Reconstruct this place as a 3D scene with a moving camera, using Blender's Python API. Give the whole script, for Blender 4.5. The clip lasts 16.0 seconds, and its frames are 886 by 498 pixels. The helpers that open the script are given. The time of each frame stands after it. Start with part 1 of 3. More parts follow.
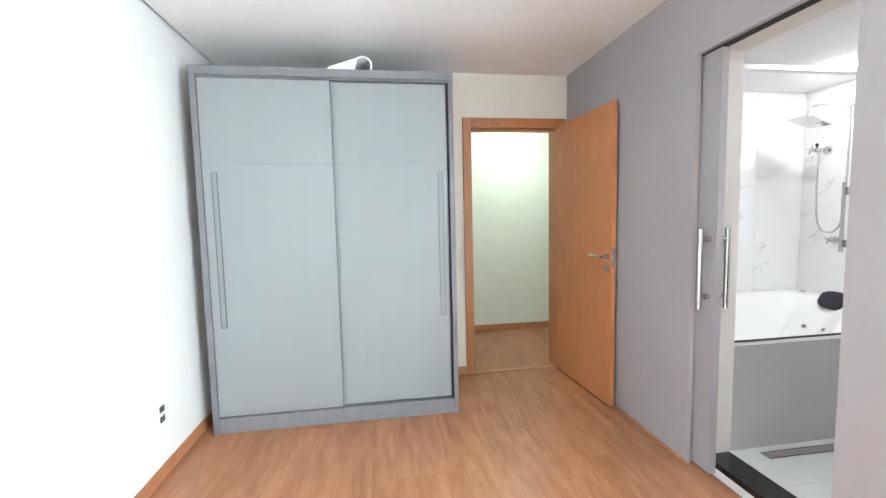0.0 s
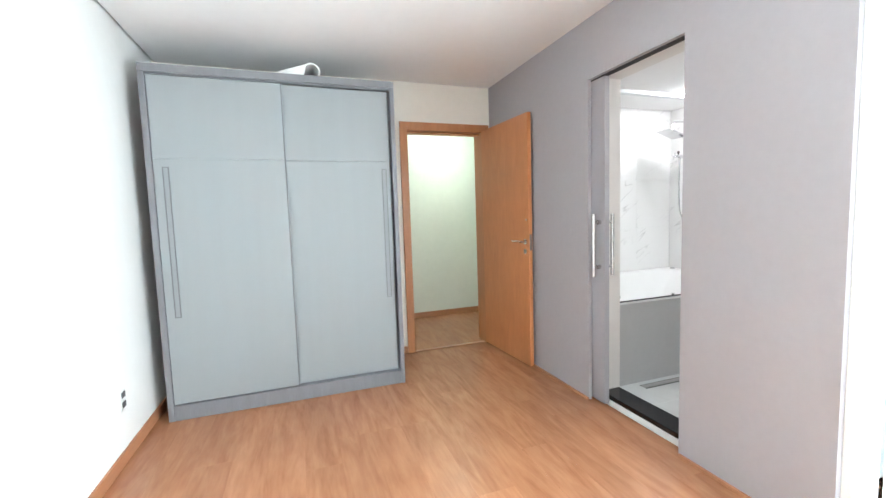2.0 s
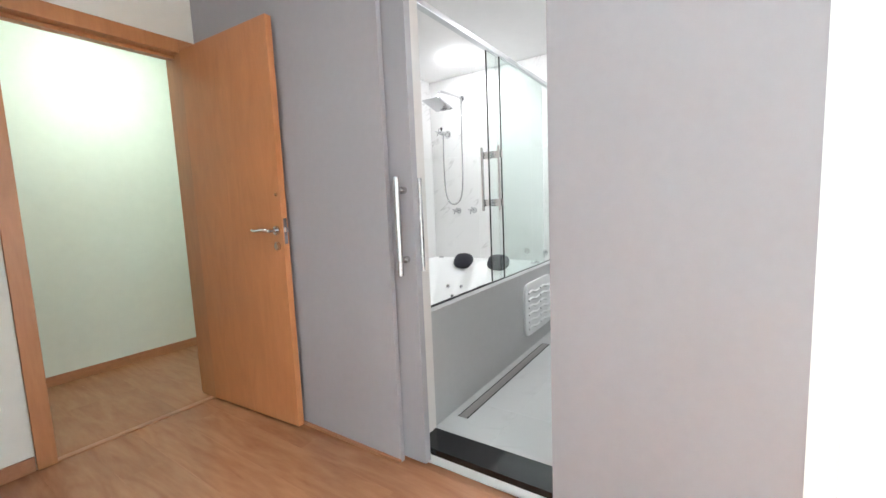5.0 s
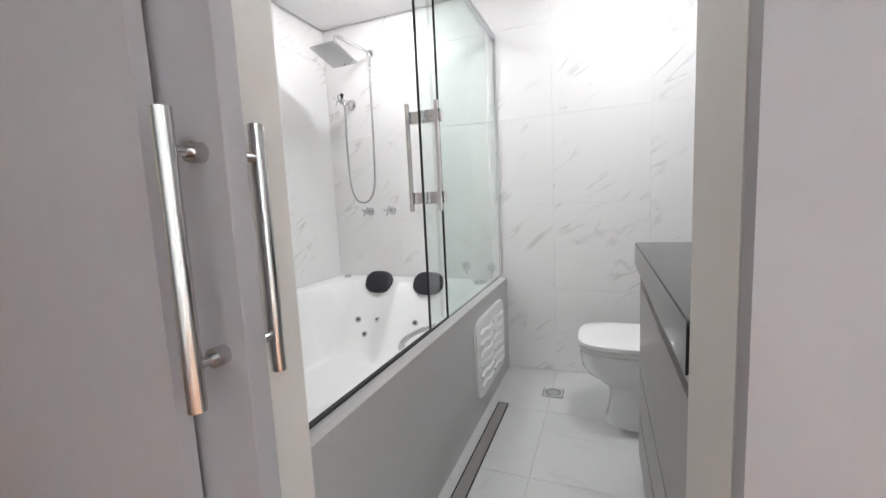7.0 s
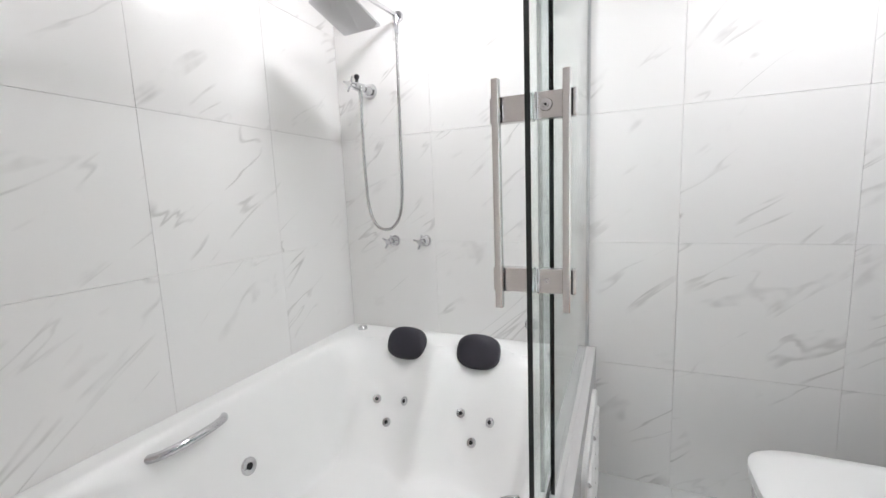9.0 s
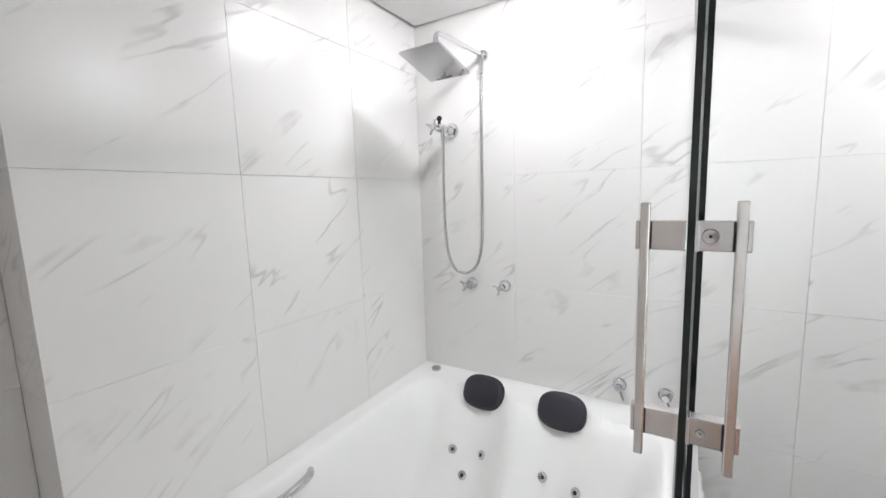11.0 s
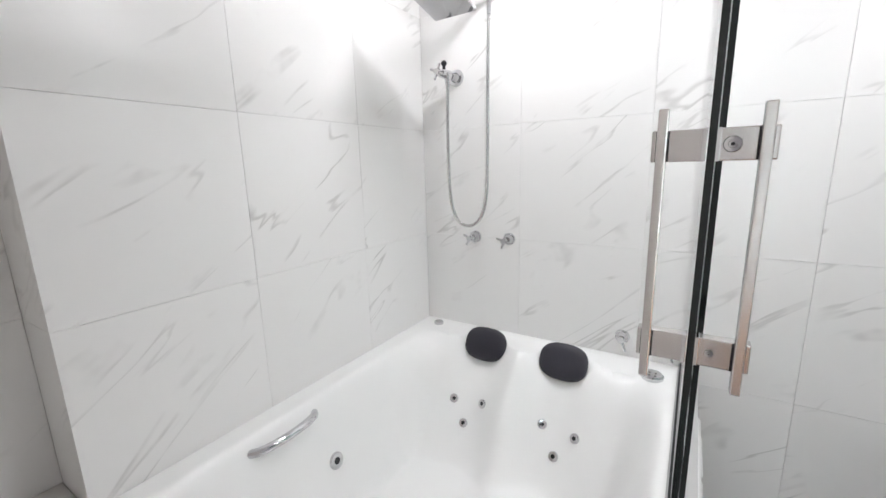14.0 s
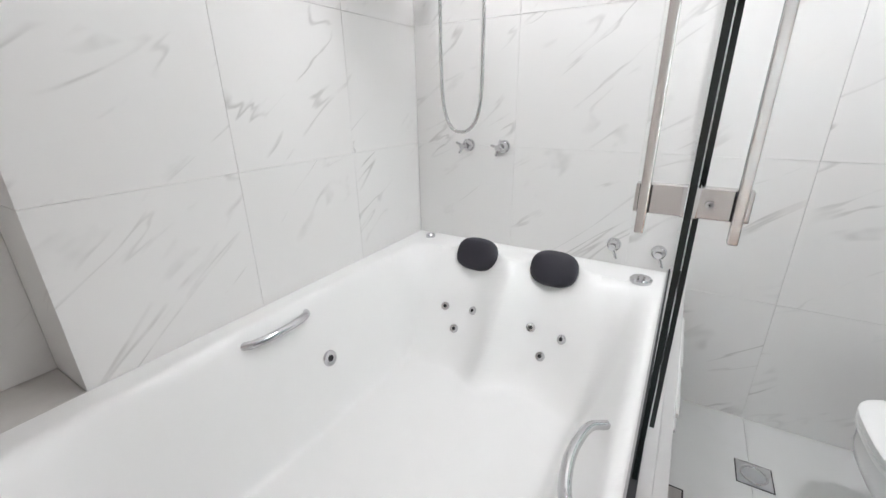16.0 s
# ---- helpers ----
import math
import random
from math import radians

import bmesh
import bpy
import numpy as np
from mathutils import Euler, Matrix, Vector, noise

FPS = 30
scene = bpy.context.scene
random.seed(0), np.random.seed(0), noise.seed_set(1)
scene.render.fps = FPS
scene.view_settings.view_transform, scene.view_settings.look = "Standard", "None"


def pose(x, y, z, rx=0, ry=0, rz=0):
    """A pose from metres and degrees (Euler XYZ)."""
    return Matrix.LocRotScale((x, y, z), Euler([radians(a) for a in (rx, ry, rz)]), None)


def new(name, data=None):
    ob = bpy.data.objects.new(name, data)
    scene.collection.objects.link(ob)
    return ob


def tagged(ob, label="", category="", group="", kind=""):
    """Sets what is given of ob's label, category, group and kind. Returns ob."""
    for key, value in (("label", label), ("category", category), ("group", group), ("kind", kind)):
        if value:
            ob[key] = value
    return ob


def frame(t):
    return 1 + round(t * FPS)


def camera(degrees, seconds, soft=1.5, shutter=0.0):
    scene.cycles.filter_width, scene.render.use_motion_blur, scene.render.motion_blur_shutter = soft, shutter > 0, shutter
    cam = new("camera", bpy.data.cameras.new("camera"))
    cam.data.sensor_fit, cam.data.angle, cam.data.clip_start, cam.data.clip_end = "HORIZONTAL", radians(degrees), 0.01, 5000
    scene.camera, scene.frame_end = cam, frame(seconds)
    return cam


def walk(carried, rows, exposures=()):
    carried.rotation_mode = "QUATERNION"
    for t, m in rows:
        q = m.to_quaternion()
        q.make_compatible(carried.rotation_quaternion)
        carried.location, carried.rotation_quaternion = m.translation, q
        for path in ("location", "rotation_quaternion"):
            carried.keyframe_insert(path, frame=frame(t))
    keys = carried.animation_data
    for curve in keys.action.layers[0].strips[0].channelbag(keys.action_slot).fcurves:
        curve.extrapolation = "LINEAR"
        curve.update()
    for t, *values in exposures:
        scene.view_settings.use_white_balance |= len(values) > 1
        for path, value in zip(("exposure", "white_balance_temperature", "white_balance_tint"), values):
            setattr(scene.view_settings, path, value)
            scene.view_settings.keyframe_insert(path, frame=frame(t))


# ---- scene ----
cam = camera(95.4, 16.0)
METRES, EYE, TILT, LEAN, TURN = 4.15, 1.36, 0.0, 0.0, -8.3
ROWS = [
    (0.0, 0.0, 0.0, 0.0, -0.11, -4.69, 1.3),
    (0.5, -0.0088, -0.0412, -0.004, -1.31, -4.63, 1.37),
    (1.0, -0.0252, -0.0752, -0.0116, -4.4, -4.67, 1.64),
    (1.5, -0.0317, -0.0873, -0.0166, -8.16, -4.48, 1.75),
    (2.0, -0.0408, -0.0899, -0.0167, -11.03, -4.72, 1.89),
    (2.5, -0.049, -0.0753, -0.0195, -15.96, -4.59, 1.89),
    (3.0, -0.0422, -0.0414, -0.0326, -22.79, -4.94, 2.17),
    (3.5, -0.0212, 0.0157, -0.0446, -26.87, -5.0, 2.2),
    (4.0, -0.0011, 0.0712, -0.0523, -31.33, -5.1, 2.14),
    (4.5, 0.015, 0.1278, -0.0516, -40.12, -5.75, 2.29),
    (7.0, 0.2404, 0.345, -0.0552, -60.2, -6.62, 2.76),
    (7.5, 0.2903, 0.3794, -0.0509, -60.89, -7.37, 2.64),
    (8.0, 0.3359, 0.4182, -0.0386, -61.42, -7.38, 2.53),
    (8.5, 0.3731, 0.4563, -0.0267, -61.43, -7.44, 2.52),
    (9.0, 0.3915, 0.4841, -0.0128, -58.17, -7.55, 2.27),
    (9.5, 0.3927, 0.5042, 0.0044, -54.33, -7.44, 2.19),
    (10.0, 0.3925, 0.5144, 0.0237, -51.27, -7.45, 2.05),
    (12.5, 0.3924, 0.521, 0.0422, -50.18, -7.3, 1.68),
    (13.0, 0.3936, 0.5217, 0.0329, -49.9, -7.18, 1.6),
    (13.5, 0.3946, 0.5222, 0.0233, -49.75, -9.27, 1.51),
    (14.0, 0.3946, 0.5218, 0.0169, -49.97, -11.59, 1.4),
    (14.5, 0.3948, 0.5219, 0.0106, -50.39, -13.45, 1.28),
    (15.0, 0.3971, 0.5224, 0.0021, -50.73, -16.07, 1.15),
    (15.5, 0.3983, 0.5229, -0.0067, -51.04, -18.54, 1.0),
    (16.0, 0.3965, 0.5216, -0.0156, -50.77, -20.46, 0.88),
]
EXPOSURES = [(0.0, 0.09, 6250, 10), (4.5, 0.05, 6250, 9), (7.0, -0.36, 6400, 12), (8.0, -0.36, 6420, 12), (12.5, -0.35, 6380, 12), (16.0, -0.23, 6380, 12)]
walk(cam, [(t, pose(0, 0, EYE, TILT, LEAN, TURN) @ pose(METRES * x, METRES * y, METRES * z, 90 + pitch, roll, yaw)) for t, x, y, z, yaw, pitch, roll in ROWS], EXPOSURES)

# ---- world and lights ----
world = bpy.data.worlds.new("sky")
scene.world = world
world.use_nodes = True
wn = world.node_tree.nodes
sky = wn.new("ShaderNodeTexSky")
sky.sky_type, sky.sun_disc = "NISHITA", False
sky.sun_elevation, sky.sun_rotation = radians(40), radians(200)
world.node_tree.links.new(sky.outputs[0], wn["Background"].inputs[0])
wn["Background"].inputs[1].default_value = 0.1

WINDOW_W = 190.0
SHOWER_L, VANITY_L, HALL_L = 126.0, 190.0, 215.0


def lamp(name, kind, m, watts, colour, **settings):
    data = bpy.data.lights.new(name, kind)
    data.energy, data.color = watts, colour
    if kind == "AREA":
        data.shape, data.size, data.size_y = settings["shape"], settings["size"], settings["size_y"]
    ob = new(name, data)
    ob.matrix_world = m
    return ob


# daylight that comes through the glazed balcony door beside the grey wall
lamp("window_daylight", "AREA", pose(1.80, -0.52, 1.21, 0, 90, 0), WINDOW_W, (0.84, 0.94, 1.0), shape="RECTANGLE", size=2.46, size_y=2.0)


# ---- materials ----
def material(name, colour, rough=0.5, metal=0.0, noise_scale=0.0, noise_amount=0.08, bump=0.0, bump_scale=300.0, stretch=(1, 1, 1), coat=0.0):
    m = bpy.data.materials.new(name)
    m.use_nodes = True
    n, l = m.node_tree.nodes, m.node_tree.links
    b = n["Principled BSDF"]
    b.inputs["Base Color"].default_value = (*colour, 1)
    b.inputs["Roughness"].default_value, b.inputs["Metallic"].default_value = rough, metal
    b.inputs["Coat Weight"].default_value = coat
    tc = n.new("ShaderNodeTexCoord")
    mp = n.new("ShaderNodeMapping")
    mp.inputs["Scale"].default_value = stretch
    l.new(tc.outputs["Object"], mp.inputs[0])
    if noise_scale:
        big, fine = n.new("ShaderNodeTexNoise"), n.new("ShaderNodeTexNoise")
        big.inputs["Scale"].default_value, fine.inputs["Scale"].default_value = noise_scale, noise_scale * 14
        big.inputs["Detail"].default_value = fine.inputs["Detail"].default_value = 4
        l.new(mp.outputs[0], big.inputs[0]), l.new(mp.outputs[0], fine.inputs[0])
        add = n.new("ShaderNodeMath")
        add.operation = "ADD"
        l.new(big.outputs["Fac"], add.inputs[0]), l.new(fine.outputs["Fac"], add.inputs[1])
        ramp = n.new("ShaderNodeMapRange")
        ramp.inputs["From Min"].default_value, ramp.inputs["From Max"].default_value = 0.6, 1.4
        ramp.inputs["To Min"].default_value, ramp.inputs["To Max"].default_value = 1 - noise_amount, 1 + noise_amount
        l.new(add.outputs[0], ramp.inputs[0])
        hsv = n.new("ShaderNodeHueSaturation")
        hsv.inputs["Color"].default_value = (*colour, 1)
        l.new(ramp.outputs[0], hsv.inputs["Value"])
        l.new(hsv.outputs[0], b.inputs["Base Color"])
        rr = n.new("ShaderNodeMapRange")
        rr.inputs["To Min"].default_value, rr.inputs["To Max"].default_value = max(0.02, rough * 0.8), min(1, rough * 1.2)
        l.new(big.outputs["Fac"], rr.inputs[0])
        l.new(rr.outputs[0], b.inputs["Roughness"])
    if bump:
        bn, bp = n.new("ShaderNodeTexNoise"), n.new("ShaderNodeBump")
        bn.inputs["Scale"].default_value, bn.inputs["Detail"].default_value = bump_scale, 3
        bp.inputs["Strength"].default_value, bp.inputs["Distance"].default_value = bump, 0.002
        l.new(mp.outputs[0], bn.inputs[0]), l.new(bn.outputs["Fac"], bp.inputs["Height"])
        l.new(bp.outputs[0], b.inputs["Normal"])
    return m


def wood(name, dark, light, along, rough, spread, scale=1.0, contrast=0.5):
    """Grain that runs along one axis, every piece with its own offset and tone."""
    m = bpy.data.materials.new(name)
    m.use_nodes = True
    n, l = m.node_tree.nodes, m.node_tree.links
    b = n["Principled BSDF"]
    tc, info = n.new("ShaderNodeTexCoord"), n.new("ShaderNodeObjectInfo")
    off, add, mp = n.new("ShaderNodeVectorMath"), n.new("ShaderNodeVectorMath"), n.new("ShaderNodeMapping")
    off.operation, off.inputs[1].default_value = "SCALE", (1, 1, 1)
    comb = n.new("ShaderNodeCombineXYZ")
    for i in range(3):
        l.new(info.outputs["Random"], comb.inputs[i])
    l.new(comb.outputs[0], off.inputs[0])
    off.inputs["Scale"].default_value = 37.0
    l.new(tc.outputs["Object"], add.inputs[0]), l.new(off.outputs[0], add.inputs[1])
    s = [13.0 * scale] * 3
    s[along] = 2.0 * scale
    mp.inputs["Scale"].default_value = s
    l.new(add.outputs[0], mp.inputs[0])
    fibre, figure, blot = (n.new("ShaderNodeTexNoise") for _ in range(3))
    fibre.inputs["Scale"].default_value, fibre.inputs["Detail"].default_value = 7.0, 8
    figure.inputs["Scale"].default_value, figure.inputs["Detail"].default_value, figure.inputs["Distortion"].default_value = 1.1, 5, 1.6
    blot.inputs["Scale"].default_value = 3.0
    l.new(mp.outputs[0], fibre.inputs[0]), l.new(mp.outputs[0], figure.inputs[0]), l.new(add.outputs[0], blot.inputs[0])
    mix = n.new("ShaderNodeMix")
    mix.inputs[0].default_value = 0.72
    l.new(fibre.outputs["Fac"], mix.inputs[2]), l.new(figure.outputs["Fac"], mix.inputs[3])
    ramp = n.new("ShaderNodeValToRGB")
    ramp.color_ramp.elements[0].position, ramp.color_ramp.elements[0].color = 0.5 - contrast * 0.3, (*dark, 1)
    ramp.color_ramp.elements[1].position, ramp.color_ramp.elements[1].color = 0.5 + contrast * 0.25, (*light, 1)
    l.new(mix.outputs[0], ramp.inputs[0])
    tone, tone2 = n.new("ShaderNodeMapRange"), n.new("ShaderNodeMapRange")
    tone.inputs["To Min"].default_value, tone.inputs["To Max"].default_value = 1 - spread, 1 + spread
    tone2.inputs["To Min"].default_value, tone2.inputs["To Max"].default_value = 0.9, 1.1
    l.new(info.outputs["Random"], tone.inputs[0]), l.new(blot.outputs["Fac"], tone2.inputs[0])
    mul, hsv = n.new("ShaderNodeMath"), n.new("ShaderNodeHueSaturation")
    mul.operation = "MULTIPLY"
    l.new(tone.outputs[0], mul.inputs[0]), l.new(tone2.outputs[0], mul.inputs[1])
    l.new(mul.outputs[0], hsv.inputs["Value"]), l.new(ramp.outputs[0], hsv.inputs["Color"])
    l.new(hsv.outputs[0], b.inputs["Base Color"])
    b.inputs["Roughness"].default_value = rough
    bp = n.new("ShaderNodeBump")
    bp.inputs["Strength"].default_value, bp.inputs["Distance"].default_value = 0.12, 0.001
    l.new(fibre.outputs["Fac"], bp.inputs["Height"]), l.new(bp.outputs[0], b.inputs["Normal"])
    return m


def marble(name, base, vein, rough, amount, slant):
    """White porcelain with faint grey veins that climb at a slant, moved on every tile."""
    m = bpy.data.materials.new(name)
    m.use_nodes = True
    n, l = m.node_tree.nodes, m.node_tree.links
    b = n["Principled BSDF"]
    tc, info, comb = n.new("ShaderNodeTexCoord"), n.new("ShaderNodeObjectInfo"), n.new("ShaderNodeCombineXYZ")
    for i in range(3):
        l.new(info.outputs["Random"], comb.inputs[i])
    off, add = n.new("ShaderNodeVectorMath"), n.new("ShaderNodeVectorMath")
    off.operation = "SCALE"
    off.inputs["Scale"].default_value = 61.0
    l.new(comb.outputs[0], off.inputs[0]), l.new(tc.outputs["Object"], add.inputs[0]), l.new(off.outputs[0], add.inputs[1])
    turn, mp = n.new("ShaderNodeMapping"), n.new("ShaderNodeMapping")
    turn.inputs["Rotation"].default_value = slant
    mp.inputs["Scale"].default_value = (0.6, 1.0, 3.1)
    l.new(add.outputs[0], turn.inputs[0]), l.new(turn.outputs[0], mp.inputs[0])
    field, patch, edge, cloud = (n.new("ShaderNodeTexNoise") for _ in range(4))
    field.inputs["Scale"].default_value, field.inputs["Detail"].default_value, field.inputs["Distortion"].default_value = 2.1, 2.8, 0.6
    field.inputs["Roughness"].default_value = 0.55
    patch.inputs["Scale"].default_value, patch.inputs["Detail"].default_value = 4.2, 3
    edge.inputs["Scale"].default_value = 14
    cloud.inputs["Scale"].default_value = 2.0
    for node in (field, edge):
        l.new(mp.outputs[0], node.inputs[0])
    for node in (patch, cloud):
        l.new(turn.outputs[0], node.inputs[0])
    sub, ab = n.new("ShaderNodeMath"), n.new("ShaderNodeMath")
    sub.operation, ab.operation = "SUBTRACT", "ABSOLUTE"
    sub.inputs[1].default_value = 0.5
    l.new(field.outputs["Fac"], sub.inputs[0]), l.new(sub.outputs[0], ab.inputs[0])
    line, where, mul = n.new("ShaderNodeMapRange"), n.new("ShaderNodeMapRange"), n.new("ShaderNodeMath")
    line.inputs["From Min"].default_value, line.inputs["From Max"].default_value = 0.0, 0.028
    line.inputs["To Min"].default_value, line.inputs["To Max"].default_value = 1.0, 0.0
    line.interpolation_type = "SMOOTHSTEP"
    where.inputs["From Min"].default_value, where.inputs["From Max"].default_value = 0.49, 0.64
    l.new(ab.outputs[0], line.inputs[0]), l.new(patch.outputs["Fac"], where.inputs[0])
    mul.operation = "MULTIPLY"
    l.new(line.outputs[0], mul.inputs[0]), l.new(where.outputs[0], mul.inputs[1])
    amt, soft = n.new("ShaderNodeMath"), n.new("ShaderNodeMapRange")
    amt.operation = "MULTIPLY"
    soft.inputs["To Min"].default_value, soft.inputs["To Max"].default_value = amount * 0.5, amount * 1.4
    l.new(edge.outputs["Fac"], soft.inputs[0])
    l.new(mul.outputs[0], amt.inputs[0]), l.new(soft.outputs[0], amt.inputs[1])
    mix = n.new("ShaderNodeMix")
    mix.data_type = "RGBA"
    mix.inputs[6].default_value, mix.inputs[7].default_value = (*base, 1), (*vein, 1)
    l.new(amt.outputs[0], mix.inputs[0])
    tone, hsv = n.new("ShaderNodeMapRange"), n.new("ShaderNodeHueSaturation")
    tone.inputs["To Min"].default_value, tone.inputs["To Max"].default_value = 0.985, 1.015
    l.new(cloud.outputs["Fac"], tone.inputs[0]), l.new(tone.outputs[0], hsv.inputs["Value"])
    l.new(mix.outputs[2], hsv.inputs["Color"]), l.new(hsv.outputs[0], b.inputs["Base Color"])
    b.inputs["Roughness"].default_value = rough
    return m


def glow(name, colour, strength):
    m = bpy.data.materials.new(name)
    m.use_nodes = True
    b = m.node_tree.nodes["Principled BSDF"]
    b.inputs["Base Color"].default_value = (*colour, 1)
    b.inputs["Emission Color"].default_value, b.inputs["Emission Strength"].default_value = (*colour, 1), strength
    return m


def glass(name, colour):
    m = bpy.data.materials.new(name)
    m.use_nodes = True
    b = m.node_tree.nodes["Principled BSDF"]
    b.inputs["Base Color"].default_value = (*colour, 1)
    b.inputs["Transmission Weight"].default_value, b.inputs["Roughness"].default_value, b.inputs["IOR"].default_value = 1.0, 0.0, 1.45
    return m


WHITE = material("white wall paint", (0.80, 0.80, 0.775), 0.7, noise_scale=1.5, noise_amount=0.02, bump=0.05, bump_scale=180)
CREAM = material("cream wall paint", (0.80, 0.765, 0.69), 0.7, noise_scale=1.5, noise_amount=0.025, bump=0.05, bump_scale=180)
LEDGE = material("pale beige ledge stone", (0.62, 0.60, 0.575), 0.3, noise_scale=3, noise_amount=0.04)
JAMB = material("pale beige jamb paint", (0.72, 0.685, 0.65), 0.55, noise_scale=1.5, noise_amount=0.02)
CEIL = material("white ceiling plaster", (0.82, 0.81, 0.805), 0.8, noise_scale=1.0, noise_amount=0.02, bump=0.03, bump_scale=90)
GREYPAINT = material("grey wall paint", (0.385, 0.365, 0.378), 0.55, noise_scale=2.0, noise_amount=0.03, bump=0.06, bump_scale=220)
DOORGREY = material("grey lacquered door", (0.36, 0.345, 0.36), 0.4, noise_scale=2.0, noise_amount=0.02)
HALLPAINT = material("pale green white paint", (0.76, 0.79, 0.72), 0.7, noise_scale=1.2, noise_amount=0.03, bump=0.05, bump_scale=180)
BATHPAINT = material("light grey bathroom paint", (0.60, 0.62, 0.63), 0.5, noise_scale=1.5, noise_amount=0.03)
FLOORWOOD = wood("oak laminate", (0.27, 0.108, 0.048), (0.482, 0.225, 0.115), 1, 0.27, 0.05, scale=0.75, contrast=1.0)
DOORWOOD = wood("orange door veneer", (0.50, 0.195, 0.075), (0.60, 0.255, 0.105), 2, 0.36, 0.01, contrast=0.9)
FRAMEWOOD = wood("door frame veneer", (0.42, 0.165, 0.06), (0.54, 0.235, 0.095), 2, 0.38, 0.03, contrast=0.9)
SKIRTWOOD = wood("skirting veneer", (0.36, 0.15, 0.07), (0.48, 0.21, 0.10), 1, 0.4, 0.03, contrast=0.9)
WARDLIGHT = material("pale grey laminate", (0.262, 0.282, 0.29), 0.42, noise_scale=1.2, noise_amount=0.025, bump=0.04, bump_scale=400, stretch=(1, 1, 0.05))
WARDDARK = material("dark grey laminate", (0.185, 0.185, 0.20), 0.45, noise_scale=6, noise_amount=0.12, bump=0.05, bump_scale=200, stretch=(3, 3, 0.2))
WARDINLAY = material("grey pull inlay", (0.235, 0.25, 0.26), 0.4, noise_scale=3, noise_amount=0.03)
WARDTRIM = material("grey metal profile", (0.15, 0.157, 0.17), 0.38, 0.3)
# near-black, so gaps, slots and recesses carry their shade in the colour
DARKGAP = material("dark recess with painted shade", (0.03, 0.03, 0.032), 0.8)
TILE = marble("veined porcelain", (0.83, 0.823, 0.812), (0.42, 0.41, 0.395), 0.28, 0.5, (0, radians(36), 0))
FLOORTILE = marble("pale grey floor porcelain", (0.60, 0.61, 0.60), (0.40, 0.40, 0.39), 0.22, 0.2, (radians(90), radians(30), 0))
GROUT = material("pale grey grout", (0.66, 0.65, 0.64), 0.9)
GRANITE = material("black granite", (0.012, 0.012, 0.013), 0.12, noise_scale=60, noise_amount=0.5)
GREYGRANITE = material("polished dark grey stone", (0.02, 0.0195, 0.019), 0.16, noise_scale=50, noise_amount=0.4)
ACRYLIC = material("white acrylic", (0.86, 0.86, 0.85), 0.3, noise_scale=1.0, noise_amount=0.01)
PORCELAIN = material("white porcelain", (0.82, 0.82, 0.82), 0.08, coat=0.4)
PANELGREY = material("grey tub panel stone", (0.45, 0.445, 0.44), 0.35, noise_scale=2.0, noise_amount=0.03)
VANITYGREY = material("grey vanity laminate", (0.36, 0.35, 0.335), 0.4, noise_scale=2.0, noise_amount=0.02)
CHROME = material("polished chrome", (0.62, 0.62, 0.635), 0.06, 1.0)
STEEL = material("brushed steel", (0.60, 0.58, 0.57), 0.24, 1.0, noise_scale=20, noise_amount=0.06, stretch=(1, 1, 0.05))
HOSE = material("ribbed metal hose", (0.55, 0.55, 0.55), 0.25, 1.0)
BLACKFOAM = material("black padded vinyl", (0.018, 0.017, 0.026), 0.48, bump=0.15, bump_scale=350)
BLACKTAP = material("matt black metal", (0.015, 0.015, 0.016), 0.3, 0.6)
PLASTIC = material("white plastic", (0.78, 0.78, 0.77), 0.35)
SOCKET = material("dark grey socket insert", (0.10, 0.10, 0.10), 0.4)
GLASS = glass("clear shower glass", (0.90, 0.965, 0.94))
GLASSEDGE = material("dark green glass edge", (0.006, 0.012, 0.012), 0.15)
DRAINSTEEL = material("satin drain steel", (0.33, 0.31, 0.295), 0.4, 0.4, noise_scale=12, noise_amount=0.08, stretch=(0.1, 1, 1))
ALU = material("satin aluminium", (0.62, 0.63, 0.64), 0.3, 1.0)


# ---- helpers for meshes ----
def part(name, bm, mat, parent=None, label="", smooth=False):
    me = bpy.data.meshes.new(name)
    if smooth:
        for f in bm.faces:
            f.smooth = True
    bm.to_mesh(me)
    bm.free()
    me.materials.append(mat)
    ob = new(name, me)
    ob.parent = parent
    if label:
        ob["label"] = label
    if smooth:
        me.set_sharp_from_angle(angle=radians(40))
    return ob


def thing(name, label, category, group="", at=(0, 0, 0)):
    ob = new(name)
    ob.location = at
    ob.empty_display_size = 0.1
    return tagged(ob, label, category, group)


def box(bm, a, b, bevel=0.0):
    """A box from corner a to corner b, its edges rounded by bevel."""
    a, b = Vector(a), Vector(b)
    made = bmesh.ops.create_cube(bm, size=1, matrix=Matrix.Translation((a + b) / 2) @ Matrix.Diagonal((*(b - a), 1)))
    if bevel:
        edges = list({e for v in made["verts"] for e in v.link_edges})
        bmesh.ops.bevel(bm, geom=edges, offset=bevel, segments=2, affect="EDGES", profile=0.6)
    return bm


def boxes(*pairs, bevel=0.0):
    bm = bmesh.new()
    for a, b in pairs:
        box(bm, a, b, bevel)
    return bm


def rod(bm, a, b, r, r2=None, seg=20):
    """A closed cylinder or cone from a to b."""
    a, b = Vector(a), Vector(b)
    m = Matrix.Translation((a + b) / 2) @ (b - a).to_track_quat("Z", "Y").to_matrix().to_4x4()
    bmesh.ops.create_cone(bm, cap_ends=True, segments=seg, radius1=r, radius2=r if r2 is None else r2, depth=(b - a).length, matrix=m)
    return bm


